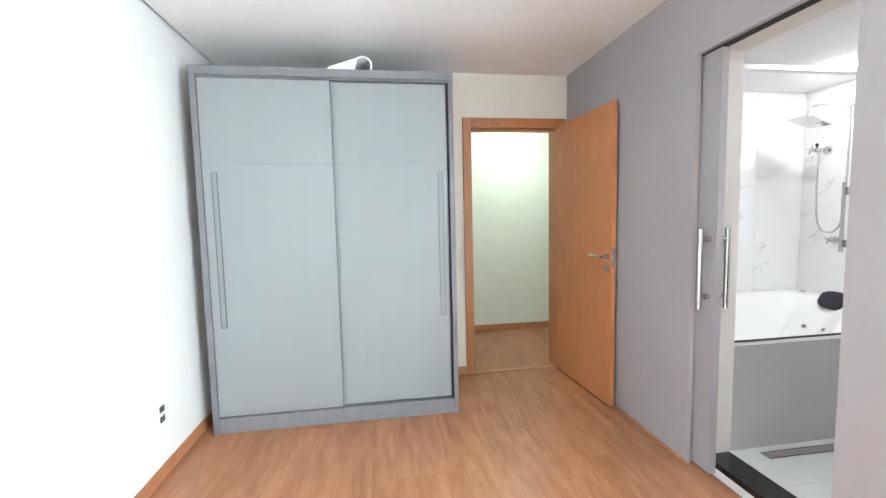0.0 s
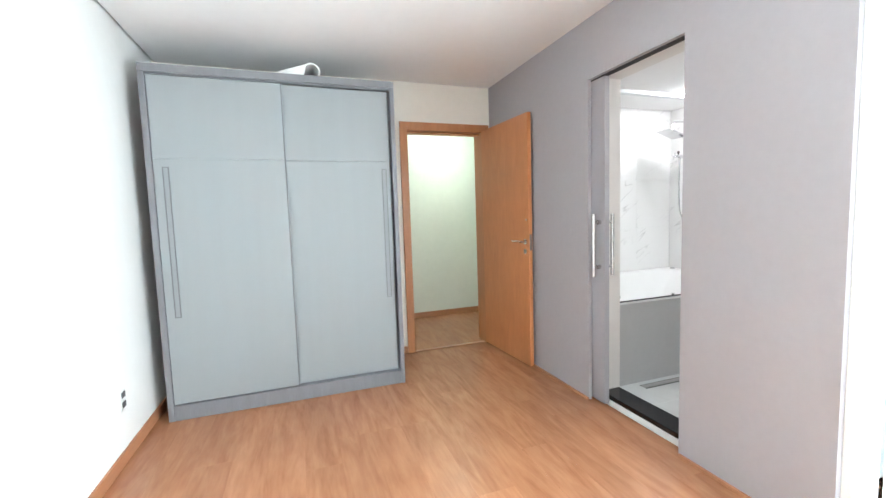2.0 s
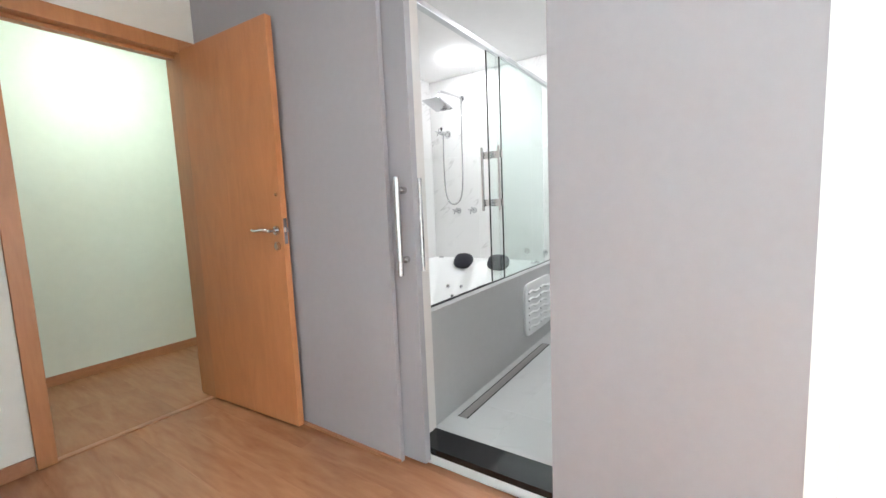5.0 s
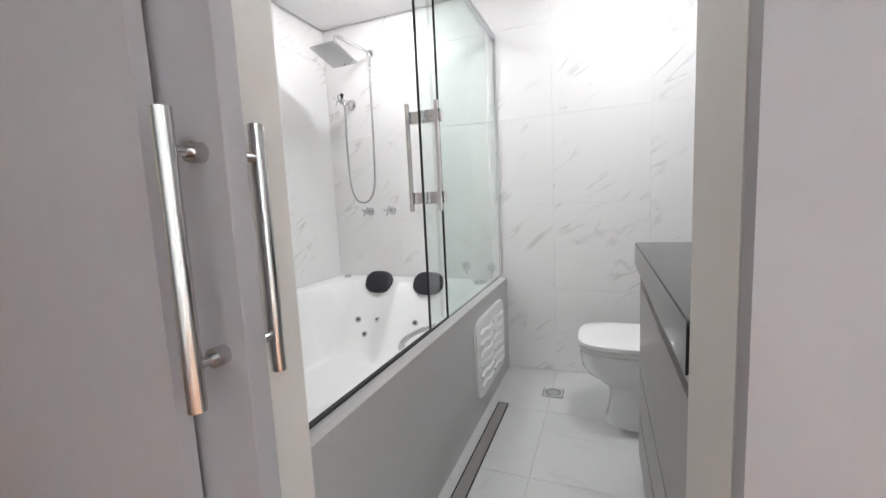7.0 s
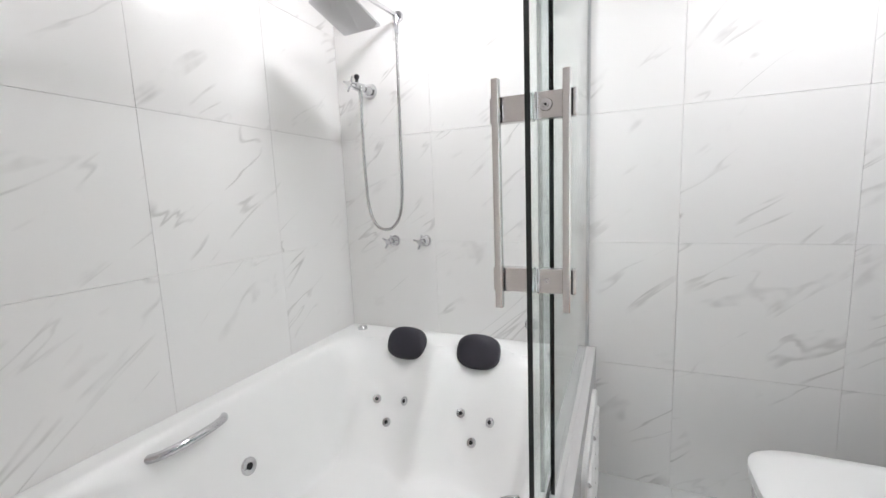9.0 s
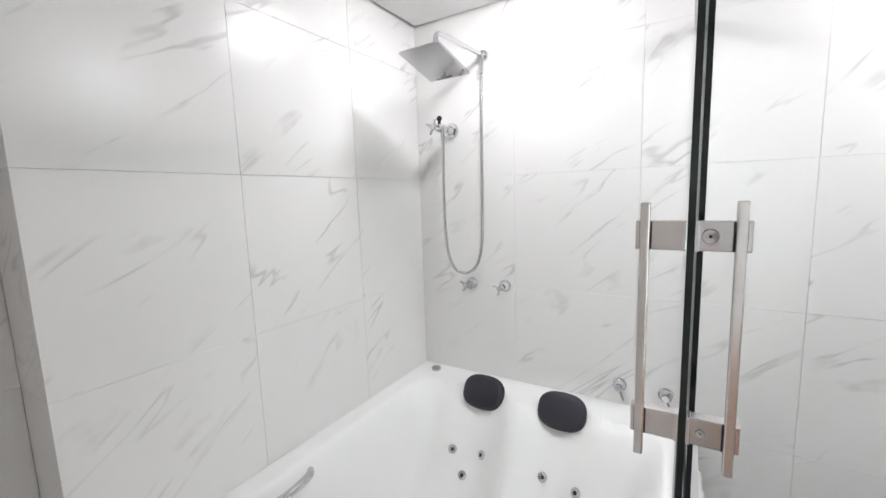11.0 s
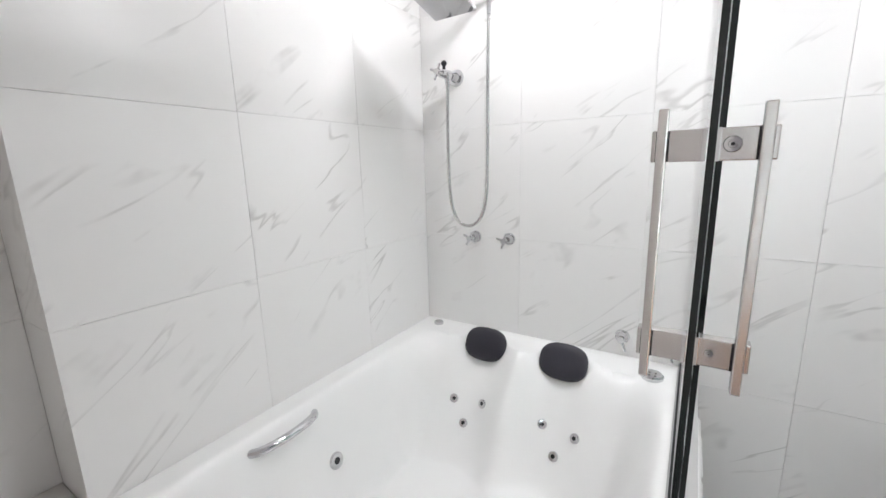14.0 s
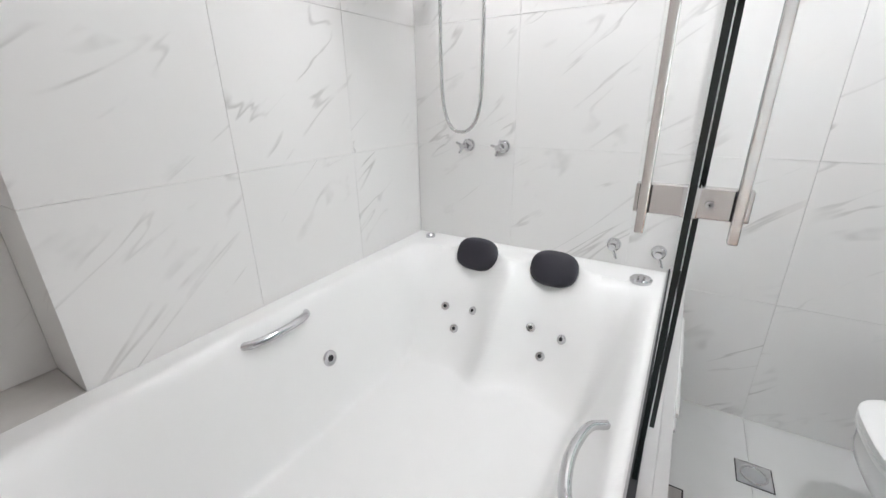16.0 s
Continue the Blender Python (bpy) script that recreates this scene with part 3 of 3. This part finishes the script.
def headrest(y):
    m = Matrix.Translation((3.502, y, 0.622)) @ pose(0, 0, 0, 0, -60, 0)
    loops = []
    for h, k in ((-0.024, 0.86), (-0.018, 0.96), (-0.004, 1.0), (0.010, 0.985), (0.019, 0.93), (0.025, 0.78), (0.028, 0.5), (0.029, 0.2)):
        loops.append([m @ Vector(p) for p in oval(0, 0, h, 0.076 * k, 0.099 * k, 36, 2.6)])
    part("headrest", loft(bmesh.new(), loops), BLACKFOAM, tub, "black padded headrest cushion", smooth=True)


headrest(2.668)
headrest(2.312)


def grab(y, x0, x1, inward, z):
    c = (x0 + x1) / 2
    pts = [(x0, y, z), (x0 + 0.035, y + inward * 0.035, z + 0.004), (c, y + inward * 0.05, z + 0.006), (x1 - 0.035, y + inward * 0.035, z + 0.004), (x1, y, z)]
    part("grab_bar", tube(bmesh.new(), smooth_path(pts), 0.014, squash=0.8), CHROME, tub, "curved chrome grab bar", smooth=True)


grab(TY1 - 0.085, 2.52, 2.785, -1, 0.585)
grab(TY0 + 0.102, 2.49, 2.755, 1, 0.585)
cap = bmesh.new()
loft(cap, [[(3.60 + q * math.cos(a), 2.985 + q * math.sin(a), RIM + h) for a in (2 * math.pi * k / 28 for k in range(28))] for q, h in ((0.024, -0.002), (0.024, 0.010), (0.020, 0.014))])
part("air_control", cap, CHROME, tub, "small chrome air control cap", smooth=True)
cap = bmesh.new()
loft(cap, [[(3.53 + q * math.cos(a), 1.985 + q * math.sin(a), RIM + h) for a in (2 * math.pi * k / 32 for k in range(32))] for q, h in ((0.040, -0.002), (0.040, 0.010), (0.034, 0.016), (0.024, 0.014))])
ctl = part("control_knob", cap, CHROME, tub, "round chrome control panel", smooth=True)
for dx, dy in ((0.01, 0.01), (-0.01, 0.01), (0.01, -0.01), (-0.01, -0.01)):
    part("button", rod(bmesh.new(), (3.53 + dx, 1.985 + dy, RIM + 0.013), (3.53 + dx, 1.985 + dy, RIM + 0.017), 0.004, seg=12), STEEL, ctl)

structure("wall_tub_front", boxes(((XI, 1.838, 0), (BX - 0.001, 1.8615, RIM + 0.010))), PANELGREY, "grey stone panel in front of the tub")
structure("trim_tub", boxes(((XI, 1.862, RIM + 0.0005), (BX - 0.001, 1.905, RIM + 0.010))), PANELGREY, "grey ledge that carries the glass")

# access grille in the tub panel
gr = thing("access_grille", "white plastic louvred access grille on the tub panel", "grille")
GX0, GX1, GZ0, GZ1 = 2.945, 3.49, 0.165, 0.56
plate = bmesh.new()
outer = lambda y, k: [(p[0], y, p[1]) for p in oval((GX0 + GX1) / 2, (GZ0 + GZ1) / 2, 0, (GX1 - GX0) / 2 * k, (GZ1 - GZ0) / 2 * k, 48, 8)]
loft(plate, [outer(1.838, 1.0), outer(1.827, 1.0), outer(1.823, 0.985), outer(1.822, 0.9)])
part("plate", plate, PLASTIC, gr, smooth=True)
for col in range(2):
    for k in range(6):
        z = GZ0 + 0.055 + k * 0.053
        x0 = GX0 + 0.05 + col * 0.235
        part("louvre", tube(bmesh.new(), smooth_path([(x0 + 0.21 * i / 6, 1.8225, z + 0.009 * math.sin(i * math.pi / 3)) for i in range(7)], 4), 0.0105, 10), PLASTIC, gr, smooth=True)

# ---- glass screen of the tub ----
screen = thing("tub_screen", "frameless glass tub screen slid open with steel handle", "glass screen")
part("top_rail", boxes(((XI, 1.866, 2.07), (BX - 0.001, 1.905, 2.098)), bevel=0.003), ALU, screen, "satin aluminium top rail")
part("wall_profile", boxes(((BX - 0.018, 1.868, RIM + 0.018), (BX - 0.002, 1.888, 2.069))), ALU, screen)
part("bottom_track", boxes(((XI, 1.886, RIM + 0.0105), (BX - 0.002, 1.900, RIM + 0.017))), DARKGAP, screen, "dark bottom track")


def glass_panel(x0, x1, y, name, label):
    p = part(name, boxes(((x0 + 0.003, y - 0.004, RIM + 0.019), (x1, y + 0.004, 2.069))), GLASS, screen, label)
    p.visible_shadow = False
    part("edge", boxes(((x0, y - 0.0045, RIM + 0.019), (x0 + 0.003, y + 0.0045, 2.069))), GLASSEDGE, p, "dark polished glass edge")
    return p


glass_panel(2.722, BX - 0.02, 1.878, "fixed_panel", "fixed clear glass panel")
slider = glass_panel(2.572, 3.50, 1.893, "sliding_panel", "sliding clear glass panel")
GY = 1.893
for sgn, name in ((-1, "outer_handle"), (1, "inner_handle")):
    yb = GY + sgn * 0.059
    part(name, boxes(((2.588, yb - 0.0065, 1.10), (2.604, yb + 0.0065, 1.50)), bevel=0.002), STEEL, slider, "square polished steel pull bar")
    for z in (1.15, 1.45):
        mount = part("handle_mount", boxes(((2.6055, min(GY + sgn * 0.0055, GY + sgn * 0.073), z - 0.022), (2.627, max(GY + sgn * 0.0055, GY + sgn * 0.073), z + 0.022)), bevel=0.002), STEEL, slider, "square steel handle mount")
        # thin near-black box that stands in for shade between bar and mount
        part("gap_shade", boxes(((2.6042, yb - 0.0085, z - 0.021), (2.6055, yb + 0.0085, z + 0.021))), DARKGAP, mount, "dark strip behind the bar with the gap's shade painted in")
        part("collar", boxes(((2.6035, min(GY + sgn * 0.005, GY + sgn * 0.011), z - 0.0225), (2.6265, max(GY + sgn * 0.005, GY + sgn * 0.011), z + 0.0225)), bevel=0.001), CHROME, mount, "thin clamping collar")
    for z, r in ((1.15, 0.006), (1.45, 0.011)):
        yc = GY + sgn * 0.024
        if sgn < 0:
            boss = part("screw", rod(rod(bmesh.new(), (2.6055, yc, z), (2.6025, yc, z), r, r * 0.9, 24), (2.6025, yc, z), (2.6015, yc, z), r * 0.5, r * 0.45, 16), CHROME, slider, smooth=True)
            part("socket", rod(bmesh.new(), (2.6015, yc, z), (2.601, yc, z), r * 0.22, seg=12), DARKGAP, boss)

# ---- shower and taps on the far wall ----
shower = thing("shower", "chrome rain shower head on a bent wall arm", "shower")
arm = bmesh.new()
tube(arm, smooth_path([(BX, 2.717, 2.14), (3.60, 2.727, 2.145), (3.48, 2.745, 2.15), (3.37, 2.757, 2.15), (3.335, 2.757, 2.14), (3.318, 2.753, 2.11), (3.30, 2.748, 2.06)], 6), 0.0105)
part("arm", arm, CHROME, shower, smooth=True)
part("flange", rod(bmesh.new(), (BX, 2.717, 2.14), (BX - 0.014, 2.717, 2.14), 0.028, 0.024), CHROME, shower, smooth=True)
diag = Vector((-0.15, 0.213, 0.073)).normalized()
lean = Vector((-0.206, -0.195, 0.054))
lean = (lean - diag * lean.dot(diag)).normalized()
side_a, side_b = (diag + lean).normalized(), (lean - diag).normalized()
up_h = side_a.cross(side_b)
if up_h.z < 0:
    side_a, side_b = side_b, side_a
    up_h = -up_h
HEAD = Matrix.Translation((3.292, 2.745, 2.022)) @ Matrix((side_a, side_b, up_h)).transposed().to_4x4()
hd = bmesh.new()
box(hd, (-0.098, -0.098, -0.005), (0.098, 0.098, 0.005), 0.002)
rod(hd, (0, 0, 0.005), (0, 0, 0.02), 0.03, 0.02)
hd.transform(HEAD)
part("head", hd, CHROME, shower, "square polished chrome rain head")
part("neck", tube(bmesh.new(), [Vector((3.30, 2.748, 2.06)), HEAD @ Vector((0, 0, 0.018))], 0.011), CHROME, shower, smooth=True)
hose_path = smooth_path([(3.648, 2.717, 2.125), (3.645, 2.718, 2.04), (3.64, 2.72, 1.80), (3.625, 2.715, 1.50), (3.61, 2.715, 1.30), (3.60, 2.735, 1.20), (3.59, 2.785, 1.155), (3.58, 2.845, 1.175), (3.575, 2.88, 1.27), (3.57, 2.888, 1.45), (3.565, 2.885, 1.65), (3.56, 2.878, 1.775)], 14)
part("hose", tube(bmesh.new(), hose_path, 0.0075, 10, 0.12), HOSE, shower, "ribbed metal hose hanging in a loop", smooth=True)
part("hose_nut", rod(bmesh.new(), (3.648, 2.717, 2.135), (3.646, 2.717, 2.06), 0.012, 0.010), CHROME, shower, smooth=True)


def cross_tap(name, x, y, z, label, turn=0.0, lever_only=False, group="wall taps"):
    """A wall rosette with a stem and a cross of four arms, or a small lever."""
    t = thing(name, label, "tap", group)
    part("rosette", rod(rod(bmesh.new(), (BX, y, z), (BX - 0.010, y, z), 0.029, 0.027, 28), (BX - 0.010, y, z), (BX - 0.03, y, z), 0.024, 0.014, 28), CHROME, t, smooth=True)
    part("stem", rod(bmesh.new(), (BX - 0.03, y, z), (x, y, z), 0.010), CHROME, t, smooth=True)
    h = bmesh.new()
    rod(h, (x + 0.006, y, z), (x - 0.01, y, z), 0.013)
    if lever_only:
        rod(h, (x, y, z), (x - 0.012, y - 0.02, z - 0.046), 0.007, 0.005, 12)
    else:
        for k in range(4):
            a = turn + k * math.pi / 2
            rod(h, (x, y, z), (x - 0.004, y + 0.036 * math.cos(a), z + 0.036 * math.sin(a)), 0.0065, 0.005, 12)
    part("handle", h, CHROME, t, smooth=True)
    return t


cross_tap("wall_tap", BX - 0.064, 2.80, 1.09, "chrome cross-handle wall tap", 0.5)
cross_tap("wall_tap", BX - 0.064, 2.625, 1.09, "chrome cross-handle wall tap", 0.3)
cross_tap("filler_tap", BX - 0.036, 2.115, 0.712, "small chrome lever tap above the tub rim", 0, True)
cross_tap("filler_tap", BX - 0.036, 1.945, 0.706, "small chrome lever tap above the tub rim", 0, True)
mixer = cross_tap("shower_mixer", BX - 0.165, 2.895, 1.83, "chrome shower diverter with cross handle", 0.4)
body = bmesh.new()
rod(body, (BX - 0.03, 2.895, 1.83), (BX - 0.05, 2.895, 1.83), 0.017, 0.014)
rod(body, (BX - 0.075, 2.895, 1.83), (BX - 0.14, 2.895, 1.83), 0.022, 0.018, 24)
rod(body, (BX - 0.108, 2.882, 1.832), (BX - 0.110, 2.878, 1.772), 0.013, 0.009)
part("body", body, CHROME, mixer, "chrome valve body", smooth=True)
part("shield", rod(bmesh.new(), (BX - 0.001, 2.895, 1.83), (BX - 0.014, 2.895, 1.83), 0.038, 0.034, 32), CHROME, mixer, "round chrome wall shield", smooth=True)
knob = rod(bmesh.new(), (BX - 0.11, 2.895, 1.848), (BX - 0.11, 2.895, 1.866), 0.007)
bmesh.ops.create_uvsphere(knob, u_segments=16, v_segments=10, radius=0.013, matrix=pose(BX - 0.11, 2.895, 1.874))
part("knob", knob, BLACKTAP, mixer, "black diverter knob", smooth=True)

# ---- toilet ----
toilet = thing("toilet", "white porcelain toilet with closed lid", "toilet")
TCX, TF = 3.21, 1.385


def bowl_loop(z, half, front, back, n=44):
    """A D shape: round to the front (+y), straight at the back."""
    out = []
    for k in range(n):
        a = 2 * math.pi * k / n
        c, s = math.cos(a), math.sin(a)
        yc = back + (front - back) * 0.5
        ry = front - yc if s > 0 else yc - back
        p = 3.7 if s > 0 else 7.0
        out.append((TCX + half * math.copysign(abs(c) ** (2 / p), c), yc + ry * math.copysign(abs(s) ** (2 / p), s), z))
    return out


bowl = bmesh.new()
loft(bowl, [bowl_loop(BF, 0.125, 1.262, 0.78), bowl_loop(BF + 0.03, 0.118, 1.252, 0.78), bowl_loop(0.18, 0.112, 1.243, 0.77), bowl_loop(0.235, 0.122, 1.252, 0.76), bowl_loop(0.275, 0.148, 1.30, 0.75), bowl_loop(0.305, 0.172, 1.345, 0.74), bowl_loop(0.335, 0.182, 1.368, 0.74), bowl_loop(0.37, 0.186, 1.375, 0.74), bowl_loop(0.415, 0.187, 1.377, 0.74), bowl_loop(0.42, 0.18, 1.37, 0.745)])
part("bowl", bowl, PORCELAIN, toilet, smooth=True)
seat = bmesh.new()
loft(seat, [bowl_loop(0.422, 0.184, 1.38, 0.86), bowl_loop(0.426, 0.188, 1.385, 0.86), bowl_loop(0.438, 0.188, 1.385, 0.86), bowl_loop(0.440, 0.186, 1.382, 0.862)])
part("seat", seat, PLASTIC, toilet, smooth=True)
lid = bmesh.new()
loft(lid, [bowl_loop(0.443, 0.186, 1.382, 0.86), bowl_loop(0.446, 0.190, 1.387, 0.858), bowl_loop(0.464, 0.190, 1.387, 0.858), bowl_loop(0.471, 0.182, 1.378, 0.864), bowl_loop(0.474, 0.15, 1.33, 0.89)])
part("lid", lid, PLASTIC, toilet, "closed glossy white lid", smooth=True)
for dx in (-0.08, 0.08):
    part("hinge", rod(bmesh.new(), (TCX + dx - 0.02, 0.868, 0.446), (TCX + dx + 0.02, 0.868, 0.446), 0.011), CHROME, toilet, smooth=True)
part("cistern", boxes(((TCX - 0.185, BY0 + 0.003, 0.44), (TCX + 0.185, 0.845, 0.78)), bevel=0.02), PORCELAIN, toilet, "white porcelain cistern", smooth=True)
part("cistern_lid", boxes(((TCX - 0.195, BY0 + 0.002, 0.782), (TCX + 0.195, 0.855, 0.815)), bevel=0.012), PORCELAIN, toilet, smooth=True)
part("flush_button", rod(bmesh.new(), (TCX, 0.78, 0.815), (TCX, 0.78, 0.821), 0.022), CHROME, toilet, smooth=True)

# ---- vanity ----
VX0, VX1, VY0, VY1 = XI + 0.004, 2.755, BY0 + 0.002, 1.15
van = thing("vanity_cabinet", "grey laminate vanity cabinet with recessed grips", "cabinet")
part("body", boxes(((VX0, VY0, 0.16), (VX1 - 0.012, VY1 - 0.022, 0.80))), DARKGAP, van, "dark carcass behind the fronts")
part("side_panel", boxes(((VX1 - 0.012, VY0, 0.16), (VX1 + 0.004, VY1, 0.878)), bevel=0.001), VANITYGREY, van)
part("top_strip", boxes(((VX0, VY1 - 0.02, 0.830), (VX1 - 0.0125, VY1, 0.878)), bevel=0.001), VANITYGREY, van)
part("plinth", boxes(((VX0, VY0, BF), (VX1 - 0.05, VY1 - 0.06, 0.158))), VANITYGREY, van, "recessed grey plinth")
for z0, z1 in ((0.498, 0.806), (0.335, 0.482), (0.17, 0.320)):
    f = part("drawer_front", boxes(((VX0 + 0.002, VY1 - 0.018, z0), (VX1 - 0.014, VY1, z1)), bevel=0.001), VANITYGREY, van)
    if z1 > 0.6:
        part("grip", boxes(((VX0 + 0.002, VY1 - 0.021, z1 - 0.004), (VX1 - 0.014, VY1 - 0.0185, z1 + 0.012))), WARDTRIM, f)
SCX, SCY, SRX, SRY = 2.19, 0.902, 0.28, 0.13
top = bmesh.new()
CT0, CT1 = 0.880, 0.957
rect = []
N = 64
for k in range(N):
    a = 2 * math.pi * (k + 0.5) / N
    c, s = math.cos(a), math.sin(a)
    x0, x1, y0, y1 = VX0, VX1 + 0.008, VY0, VY1 + 0.016
    q = min(((x1 - SCX) / c if c > 0 else (x0 - SCX) / c), ((y1 - SCY) / s if s > 0 else (y0 - SCY) / s))
    rect.append((SCX + q * c, SCY + q * s))
for cx_, cy_ in ((x0, y0), (x1, y0), (x0, y1), (x1, y1)):
    k = min(range(N), key=lambda i: (rect[i][0] - cx_) ** 2 + (rect[i][1] - cy_) ** 2)
    rect[k] = (cx_, cy_)
hole = [(SCX + SRX * math.cos(2 * math.pi * (k + 0.5) / N), SCY + SRY * math.sin(2 * math.pi * (k + 0.5) / N)) for k in range(N)]
rings = [[top.verts.new((*p, z)) for p in pts] for pts, z in ((hole, CT1 - 0.03), (hole, CT1 - 0.002), ([(SCX + (p[0] - SCX) * 1.01, SCY + (p[1] - SCY) * 1.01) for p in hole], CT1), (rect, CT1), (rect, CT0))]
for a, b in zip(rings, rings[1:] + rings[:1]):
    for k in range(N):
        top.faces.new((a[k], a[(k + 1) % N], b[(k + 1) % N], b[k]))
bmesh.ops.recalc_face_normals(top, faces=top.faces)
worktop = tagged(part("worktop", top, GREYGRANITE), "polished dark grey stone vanity worktop", "worktop")
part("apron", boxes(((VX0, VY1 + 0.016, CT0 - 0.001), (VX1 + 0.010, VY1 + 0.0185, CT1 - 0.003)), ((VX1 + 0.008, VY0, CT0 - 0.001), (VX1 + 0.0105, VY1 + 0.016, CT1 - 0.003))), GREYGRANITE, worktop, "mitred stone front edge")
basin = bmesh.new()
loft(basin, [oval(SCX, SCY, z, SRX * k, SRY * k, 48) for z, k in ((0.924, 1.04), (0.9235, 1.0), (0.90, 0.98), (0.86, 0.92), (0.83, 0.75), (0.818, 0.4), (0.816, 0.05))], cap=False)
tagged(part("basin", basin, PORCELAIN, smooth=True), "white oval undermount basin in the vanity top", "basin")
tagged(part("backsplash", boxes(((VX0, VY0, CT1 + 0.001), (VX1 + 0.006, VY0 + 0.02, CT1 + 0.085)), bevel=0.001), GREYGRANITE), "low dark grey stone backsplash on the vanity top", "backsplash")

# floor drains
lin = thing("linear_drain", "long brushed steel linear floor drain", "drain")
part("cover", boxes(((1.95, 1.742, BF), (3.175, 1.787, BF + 0.003)), bevel=0.001), DRAINSTEEL, lin)
part("slot", boxes(((1.95, 1.736, BF - 0.0005), (3.181, 1.7415, BF + 0.002)), ((1.95, 1.7875, BF - 0.0005), (3.181, 1.793, BF + 0.002)), ((3.1755, 1.742, BF - 0.0005), (3.181, 1.787, BF + 0.002))), DARKGAP, lin)
dr = thing("floor_drain", "square steel floor drain with a round rim", "drain")
part("cover", boxes(((3.315, 1.48, BF), (3.415, 1.58, BF + 0.003)), bevel=0.001), ALU, dr)
part("gap", boxes(((3.311, 1.476, BF - 0.0005), (3.3145, 1.584, BF + 0.001)), ((3.4155, 1.476, BF - 0.0005), (3.419, 1.584, BF + 0.001)), ((3.3145, 1.476, BF - 0.0005), (3.4155, 1.4795, BF + 0.001)), ((3.3145, 1.5805, BF - 0.0005), (3.4155, 1.584, BF + 0.001))), DARKGAP, dr)
ringm = bmesh.new()
loft(ringm, [[(3.365 + q * math.cos(a), 1.53 + q * math.sin(a), BF + h) for a in (2 * math.pi * k / 32 for k in range(32))] for q, h in ((0.041, 0.003), (0.040, 0.005), (0.034, 0.005), (0.033, 0.003))], cap=False)
part("ring", ringm, CHROME, dr, smooth=True)

# ---- pieces: tiles and planks ----
TS, JOINT = 0.515, 0.0010
tile_mesh = {}


def tile(w, h, mat):
    """A tile with eased edges, standing in the local x-z plane, its face towards -y."""
    key = (round(w, 3), round(h, 3), mat.name)
    if key not in tile_mesh:
        bm = boxes(((-w / 2, 0, -h / 2), (w / 2, 0.008, h / 2)))
        bmesh.ops.bevel(bm, geom=bm.edges[:], offset=0.0005, segments=1, affect="EDGES")
        me = bpy.data.meshes.new("tile")
        bm.to_mesh(me)
        bm.free()
        me.materials.append(mat)
        tile_mesh[key] = me
    return tile_mesh[key]


def cuts(a, b, joints):
    xs = [a] + sorted(j for j in joints if a + 0.01 < j < b - 0.01) + [b]
    return list(zip(xs, xs[1:]))


def tile_wall(parent, a, b, z0, z1, joints, to_world):
    zj = [BF + TS * k for k in range(8)]
    for u0, u1 in cuts(a, b, joints):
        for v0, v1 in cuts(z0, z1, zj):
            ob = new("tile", tile(u1 - u0 - JOINT, v1 - v0 - JOINT, TILE))
            ob.parent = parent
            ob.matrix_world = to_world((u0 + u1) / 2, (v0 + v1) / 2)


far, north = bpy.data.objects["wall_bath_far"], bpy.data.objects["wall_bath_north"]
TOP = BC + 0.09
tile_wall(far, BY0, BY1, BF, TOP, [3.09 - TS * k for k in range(1, 6)], lambda u, v: pose(BX, u, v, 0, 0, -90))
tile_wall(north, NX, BX, BF, TOP, [3.20 - TS * k for k in range(4)], lambda u, v: pose(u, BY1, v))
tile_wall(north, XI, NX, 0.626, TOP, [NX - TS * k for k in range(1, 3)], lambda u, v: pose(u, NY, v))
tile_wall(north, BY1, NY, 0.626, TOP, [], lambda u, v: pose(NX, u, v, 0, 0, -90))
for u0, u1 in cuts(XI, BX, [BX - TS * k for k in range(1, 5)]):
    for v0, v1 in cuts(BY0, 1.838, [1.54 - TS, 1.54]):
        ob = new("tile", tile(u1 - u0 - JOINT, v1 - v0 - JOINT, FLOORTILE))
        ob.parent = bath_floor
        ob.matrix_world = pose((u0 + u1) / 2, (v0 + v1) / 2, BF, -90, 0, 0)

wood_floor = structure("floor", boxes(((XW, YS, -0.05), (XE + 0.068, HY, -0.0085)), ((HX0, YN + 0.15, -0.051), (XW, HY, -0.009)) if HX0 < XW else ((XE + 0.068, 3.452, -0.05), (HX1, HY, -0.0085))), DARKGAP, "warm oak laminate floor")
plank_mesh = {}


def plank(x0, x1, y0, y1):
    w, d = round(x1 - x0, 3), round(y1 - y0, 3)
    if (w, d) not in plank_mesh:
        bm = boxes(((-w / 2, -d / 2, -0.008), (w / 2, d / 2, 0)))
        bmesh.ops.bevel(bm, geom=[e for e in bm.edges if all(v.co.z > -0.001 for v in e.verts)], offset=0.0006, segments=1, affect="EDGES")
        me = bpy.data.meshes.new("plank")
        bm.to_mesh(me)
        bm.free()
        me.materials.append(FLOORWOOD)
        plank_mesh[(w, d)] = me
    ob = new("plank", plank_mesh[(w, d)])
    ob.parent = wood_floor
    ob.location = ((x0 + x1) / 2, (y0 + y1) / 2, 0)


rnd = random.Random(4)


def planks(xa, xb, ya, yb):
    W, L, g = 0.187, 1.34, 0.0002
    x = xa
    while x < xb - 0.02:
        x2 = min(x + W, xb)
        y = ya - rnd.choice((0.2, 0.45, 0.7, 0.95, 1.2))
        while y < yb:
            a, b = max(y, ya), min(y + L, yb)
            if b - a > 0.03:
                plank(x + g, x2 - g, a + g, b - g)
            y += L
        x = x2


planks(XW, XE + 0.066, YS, YN)
planks(HX0, HX1, YN + 0.001, HY)
